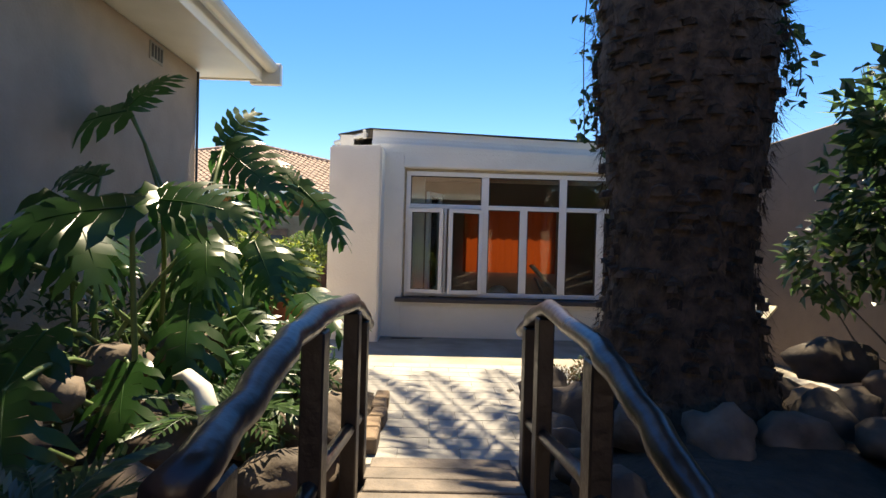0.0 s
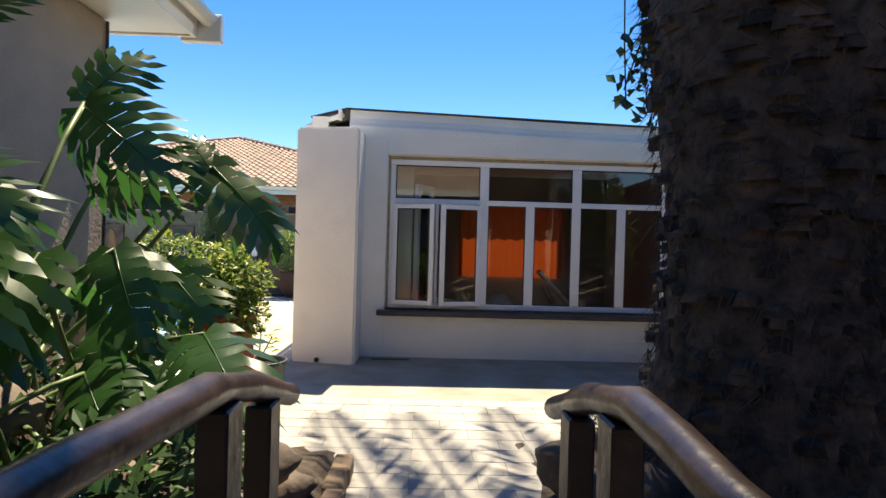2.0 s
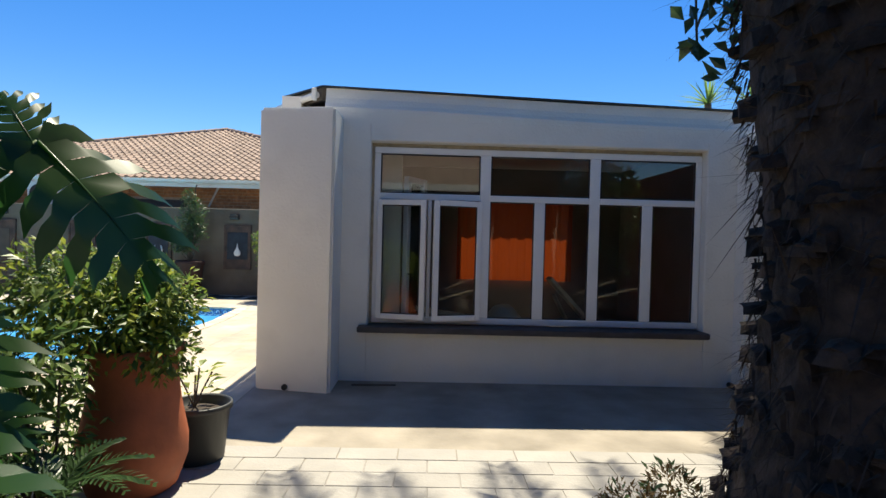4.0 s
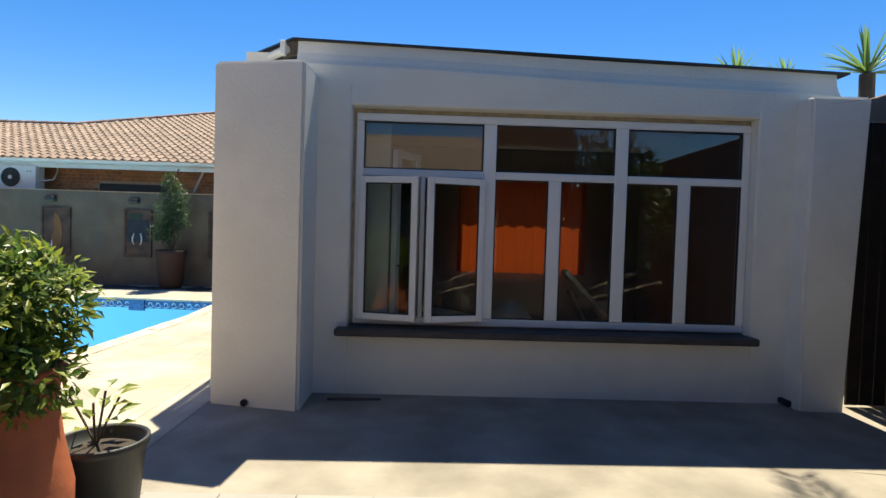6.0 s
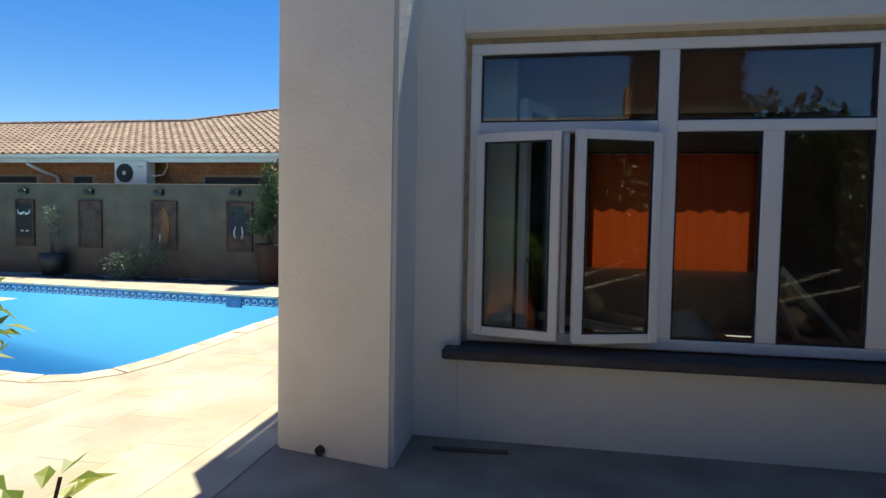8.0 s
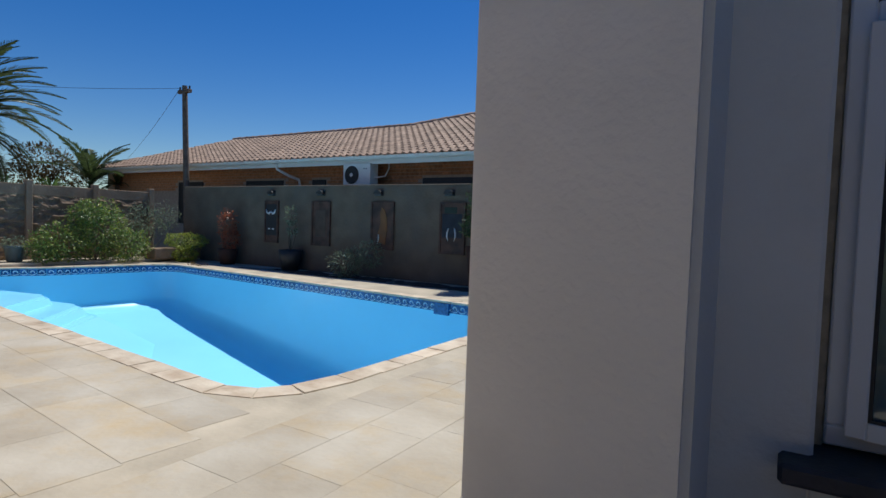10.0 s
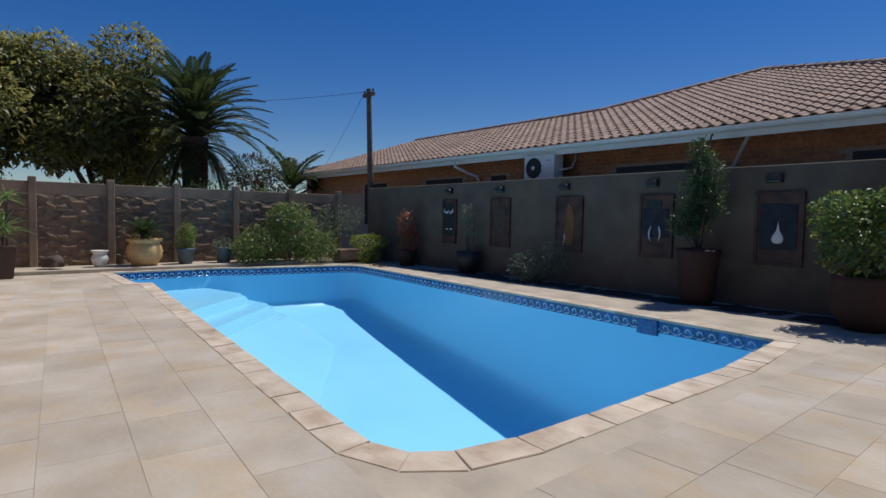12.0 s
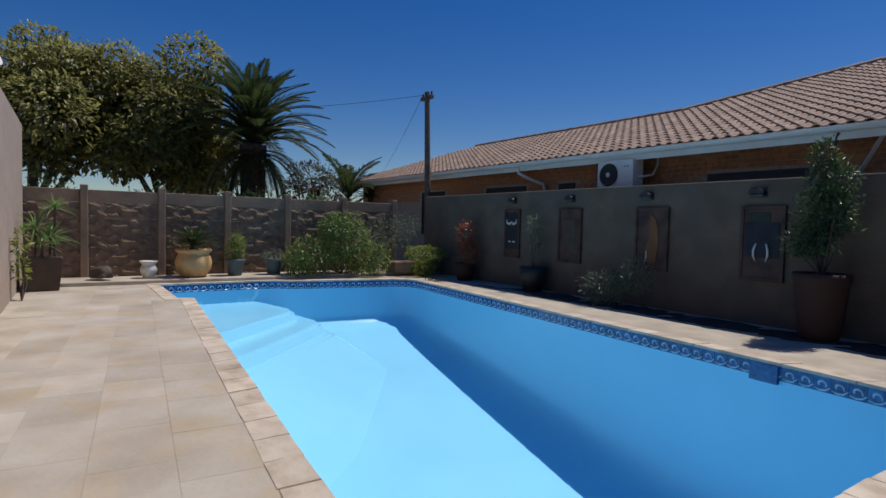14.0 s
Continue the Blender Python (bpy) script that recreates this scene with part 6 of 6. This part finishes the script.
tr = random.Random(90)
b1 = crown_blobs(tr, (0, 0, 5.1), (3.8, 3.6, 2.9), 46, 1.15)
big_tree((-28.0, 6.0, 0), "large dark evergreen tree with yellowish tips", b1, 22000, 91, [(1.5, 1.5, 5), (-1.5, 0.5, 5), (0.5, -2, 4.6), (1, 2.2, 4), (0, 0.3, 6.5)])
b2 = crown_blobs(tr, (0, 0, 4.75), (3.0, 3.5, 3.1), 44, 1.1)
big_tree((-27.0, 10.6, 0), "large dark evergreen tree beside its twin", b2, 20000, 92, [(1.0, 1.2, 4.5), (-1.2, -0.8, 4.8), (0.4, -1.6, 4.2), (0, 0.3, 6)])
p2 = thing("date_palm", (-23.8, 13.2, 0), "date palm with a full dark crown behind the fence", "palm tree")
bm = bmesh.new()
tube(bm, [(0, 0, -0.05), (0, 0, 2), (0, 0, 4.2)], [0.5, 0.45, 0.5], 16)
part("trunk", bm, M_TRUNK, p2)
PF2 = frond_mesh("frond", 3.4, 0.62, 60, 0.5, 0.03, 6, 0.15)
PF2.materials.append(L_PALM)
for k in range(58):
    share("frond", PF2, p2, pose(0, 0, 4.1 + 0.006 * k, 0, -8 - 1.35 * k, k * 137.5))
for k in range(18):
    share("frond", PF2, p2, pose(0, 0, 3.9, 0, 6 + 2.2 * k, k * 137.5 + 40) @ Matrix.Diagonal((0.8, 0.8, 0.8, 1)))
for i, (x, y, z, n, l, mat, nm) in enumerate(((-21.8, 15.0, 1.9, 44, 1.2, L_YUCCA, "bright spiky dracaena"), (-21.0, 16.8, 2.3, 40, 1.2, L_PALM, "dark leaning dracaena"), (-20.5, 17.6, 2.0, 40, 1.0, L_DARK, "dark broad dracaena"), (-22.6, 12.4, 1.9, 40, 1.1, L_PALM, "low spiky dracaena"))):
    t = thing("dracaena", (x, y, 0), nm + " above the precast fence", "dracaena", "dracaenas beyond the fence")
    bm = bmesh.new()
    tube(bm, [(0, 0, -0.03), (0.05, 0.1, z * 0.6), (0, 0, z)], [0.12, 0.09, 0.08], 8)
    part("trunk", bm, M_BARK, t)
    part("foliage", rosette(random.Random(80 + i), (0, 0, z), n, l, 0.09, -15, 80, 0.45), mat, t)
fr = frond_mesh("frond", 2.2, 0.5, 34, 0.4, 0.03, 9)
fr.materials.append(L_PALM)
t = thing("feather_palm", (-21.2, 16.0, 0), "small feather palm behind the fence", "palm tree")
bm = bmesh.new()
tube(bm, [(0, 0, -0.03), (0, 0, 2.2)], 0.1, 8)
part("trunk", bm, M_BARK, t)
for k in range(12):
    share("frond", fr, t, pose(0, 0, 2.2, 0, -25 - 4 * k, k * 137.5))
shrub("dry_tree", (-23.0, 15.2, 0), "small tree with dry brownish leaves beyond the fence", [((0, 0, 3.0), (1.0, 1.0, 0.7)), ((0.3, 0.7, 2.6), (0.8, 0.8, 0.6)), ((0, -0.5, 2.4), (0.7, 0.7, 0.6))], 2600, 0.16, 0.05, L_DRY, 95, category="tree")
shrub("hedge", (-20.5, 9.5, 0), "dark hedge foliage just beyond the fence", [((0, -3, 1.5), (0.8, 1.6, 0.8)), ((0, 0, 1.4), (0.8, 1.6, 0.9)), ((0, 3, 1.5), (0.8, 1.6, 0.8)), ((0, 6, 1.4), (0.8, 1.6, 0.9))], 4000, 0.14, 0.06, L_DARK, 96)
shrub("far_bush", (-18.8, 18.6, 0), "dark broad-leaved bush beside the brick house", [((0, 0, 2.4), (0.6, 0.7, 0.8)), ((-0.6, -0.4, 2.0), (0.6, 0.6, 0.6))], 900, 0.25, 0.12, L_DARK, 97)

# ---- pieces: pavers, slabs, roof tiles, bricks ----
def inside(poly, x, y):
    r = False
    n = len(poly)
    for i in range(n):
        (x0, y0), (x1, y1) = poly[i], poly[(i + 1) % n]
        if (y0 > y) != (y1 > y) and x < (x1 - x0) * (y - y0) / (y1 - y0) + x0:
            r = not r
    return r


COPE = [(p.x, p.y) for p in outer]
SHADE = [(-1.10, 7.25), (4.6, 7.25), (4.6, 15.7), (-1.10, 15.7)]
bm = boxed((-0.5, -0.5, 0.0), (0.5, 0.5, 1.0), 0.0)
for v in bm.verts:
    if v.co.z > 0.5:
        v.co.x *= 0.998
        v.co.y *= 0.997
slab_piece = mesh_of(bm, "slab")
slab_piece.materials.append(M_SLAB)
deck = thing("pavement_slabs", (-8, 11, 0), "large worn sandstone slabs paving the pool deck", "paving", kind="structure")
DINV = deck.matrix_world.inverted()
pc = random.Random(12)


def lay(origin, angle, rows, cols, width, length, allowed, zbase=0.001):
    ca, sa = math.cos(radians(angle)), math.sin(radians(angle))
    for r in rows:
        shift = pc.uniform(0, length)
        u = cols[0] - shift
        while u < cols[1]:
            l = length * pc.uniform(0.85, 1.15)
            c = (u + l / 2, (r + 0.5) * width)
            ok = True
            for du, dv in ((-0.5, -0.48), (0.5, -0.48), (0.5, 0.48), (-0.5, 0.48), (0, 0), (0, 0.48), (0, -0.48)):
                a, b = c[0] + du * l, c[1] + dv * width
                x, y = origin[0] + ca * a - sa * b, origin[1] + sa * a + ca * b
                if inside(COPE, x, y) or not inside(allowed, x, y) or inside(SHADE, x, y):
                    ok = False
                    break
            if ok:
                x, y = origin[0] + ca * c[0] - sa * c[1], origin[1] + sa * c[0] + ca * c[1]
                o = share("slab", slab_piece, deck, pose(x, y, zbase, pc.uniform(-0.1, 0.1), pc.uniform(-0.1, 0.1), angle) @ Matrix.Diagonal((l - 0.002, width - 0.002, 0.0013 + pc.uniform(0, 0.0007), 1)))
                o.matrix_parent_inverse = DINV
            u += l


ANG = 180 - math.degrees(math.atan2(9.10 - 8.42, 11.9 - 3.95))
LEFT = [(-14.33, 7.03), (-14.33, 6.66), (-7.58, 6.66), (-7.58, 5.78), (-2.75, 5.78), (-2.75, 9.0), (-14.33, 10.5)]
start = outer[11]
lay((start.x, start.y), ANG, range(0, 8), (-2, 12), 0.42, 0.64, LEFT)
lay((-2.72, 5.8), 90, range(-4, 0), (0, 10), 0.42, 0.64, [(-2.73, 5.79), (-1.14, 5.79), (-1.14, 15.6), (-2.73, 15.6)])
lay((-13.9, 14.72), -5.5, range(-5, 0), (-1, 12), 0.42, 0.64, [(-14.30, 13.6), (-2.75, 12.8), (-2.75, 14.70), (-14.30, 14.70)])

# pale pavers between bridge and window
bm = boxed((-0.5, -0.5, 0.0), (0.5, 0.5, 1.0), 0.0)
for v in bm.verts:
    if v.co.z > 0.5:
        v.co.x *= 0.985
        v.co.y *= 0.97
paver_me = mesh_of(bm, "paver")
paver_me.materials.append(M_PAVER)
patio = thing("pavement_patio", (1, 4.5, 0), "pale weathered pavers laid in running bond", "paving", kind="structure")
base = part("mortar_bed", boxed((-1.25, 2.95, -0.03), (4.55, 5.747, 0.001)), M_JOINT, patio)
base.matrix_parent_inverse = patio.matrix_world.inverted()
base = part("mortar_bed", boxed((-2.0, 5.02, -0.03), (-1.252, 5.747, 0.001)), M_JOINT, patio)
base.matrix_parent_inverse = patio.matrix_world.inverted()
PW, PL = 0.20, 0.40
row = 0
y = 2.97
while y < 5.95:
    x = -1.24 + (PL / 2 if row % 2 else 0)
    while x < 2.55:
        o = share("paver", paver_me, patio, pose(x + PL / 2, y + PW / 2, 0.0012 if y < 5.7 else 0.002, pc.uniform(-0.25, 0.25), pc.uniform(-0.15, 0.15), pc.uniform(-0.3, 0.3)) @ Matrix.Diagonal((PL - 0.004, PW - 0.004, 0.004 + pc.uniform(0, 0.0018), 1)))
        o.matrix_parent_inverse = patio.matrix_world.inverted()
        x += PL
    y += PW
    row += 1

# roof tiles: rolled profile, nearest ones singly
TW, TE, TH = 0.215, 0.30, 0.045
PROF = [(-0.108, 0.012), (-0.065, 0.0), (-0.022, 0.006), (0.014, 0.034), (0.05, 0.046), (0.086, 0.034), (0.108, 0.012)]
SA = math.atan(SLOPE)


def tile_geometry():
    vs, fs = [], []
    n = len(PROF)
    for v, lift in ((0.0, 0.030), (TE + 0.05, 0.0)):
        for x, z in PROF:
            vs.append((x, v, z + lift))
    for x, z in PROF:
        vs.append((x, 0.0, z + 0.006))
    for k in range(n - 1):
        fs.append((k, k + 1, n + k + 1, n + k))
        fs.append((2 * n + k, 2 * n + k + 1, k + 1, k))
    return vs, fs


tv, tf = tile_geometry()
tile_one = bpy.data.meshes.new("roof_tile")
tile_one.from_pydata(tv, [], tf)
tile_one.materials.append(M_ROOFTILE)


def on_front(x, y):
    if y < EAVE_Y - 0.05:
        return False
    if x < XL + (y - EAVE_Y) * HIP / (RY - EAVE_Y) or x > XR - (y - EAVE_Y) * (XR - PX) / (PY - EAVE_Y):
        return False
    if x <= RKX:
        return y <= RY
    if x <= PX:
        return y <= RY + (x - RKX) / (PX - RKX) * (PY - RY)
    return y <= PY


M_TILT = Matrix.Rotation(SA, 4, "X")
verts, faces = [], []
count = 0
rmax = int((PY - EAVE_Y) / math.cos(SA) / TE) + 1
for r in range(rmax):
    d = -0.06 + r * TE
    yy = EAVE_Y + d * math.cos(SA)
    c = 0
    x = XL
    while x < XR:
        if on_front(x, yy + 0.15):
            m = Matrix.Translation((x, yy, EAVE_Z + d * math.sin(SA) + 0.012)) @ M_TILT
            if -8.2 < x < -2.3 and r < 16 and count < 300:
                o = share("roof_tile", tile_one, brick_house, m)
                o.matrix_parent_inverse = HINV
                count += 1
            else:
                k = len(verts)
                verts += [tuple(m @ Vector(v)) for v in tv]
                faces += [tuple(i + k for i in f) for f in tf]
        x += TW
field = bpy.data.meshes.new("roof_tiles")
field.from_pydata(verts, [], faces)
field.materials.append(M_ROOFTILES)
o = new("roof_tiles", field)
o.parent = brick_house
o.matrix_parent_inverse = HINV
tagged(o, kind="stuff")
# ridge and hip cappings
for a, b in (((XL + HIP, RY), (RKX, RY)), ((RKX, RY), (PX, PY)), ((PX, PY), (XR, EAVE_Y))):
    p, q = Vector((a[0], a[1], roof_z(a[1]) + 0.03)), Vector((b[0], b[1], roof_z(b[1]) + 0.03))
    n = int((q - p).length / 0.4)
    for k in range(n):
        bm = bmesh.new()
        u, v = p.lerp(q, k / n), p.lerp(q, (k + 1.06) / n)
        tube(bm, [u, v], [0.085, 0.10], 10)
        o = part("ridge_tile", bm, M_ROOFTILE, brick_house)
        o.matrix_parent_inverse = HINV

# brick courses under the eaves
BH, BL = 0.085, 0.23
bm = boxed((-BL / 2 + 0.005, -0.012, 0.005), (BL / 2 - 0.005, 0.0, BH - 0.005))
brick_me = mesh_of(bm, "brick")
brick_me.materials.append(M_BRICK)
bv = [tuple(v.co) for v in brick_me.vertices]
bf = [tuple(p.vertices) for p in brick_me.polygons]
verts, faces = [], []
count = 0
for r in range(8):
    z = 2.08 + r * BH
    x = -21.5 + (BL / 2 if r % 2 else 0)
    while x < 1.0:
        if z > 2.35 or not any(a - 0.1 < x < b + 0.1 for a, b in WINDOWS):
            if x > -10.0 and count < 300:
                o = share("brick", brick_me, brick_house, pose(x, HY - 0.0005, z))
                o.matrix_parent_inverse = HINV
                count += 1
            else:
                k = len(verts)
                verts += [(a + x, b + HY - 0.0005, c + z) for a, b, c in bv]
                faces += [tuple(i + k for i in f) for f in bf]
        x += BL
me = bpy.data.meshes.new("bricks")
me.from_pydata(verts, [], faces)
me.materials.append(M_BRICK)
o = new("bricks", me)
o.parent = brick_house
o.matrix_parent_inverse = HINV
tagged(o, kind="stuff")
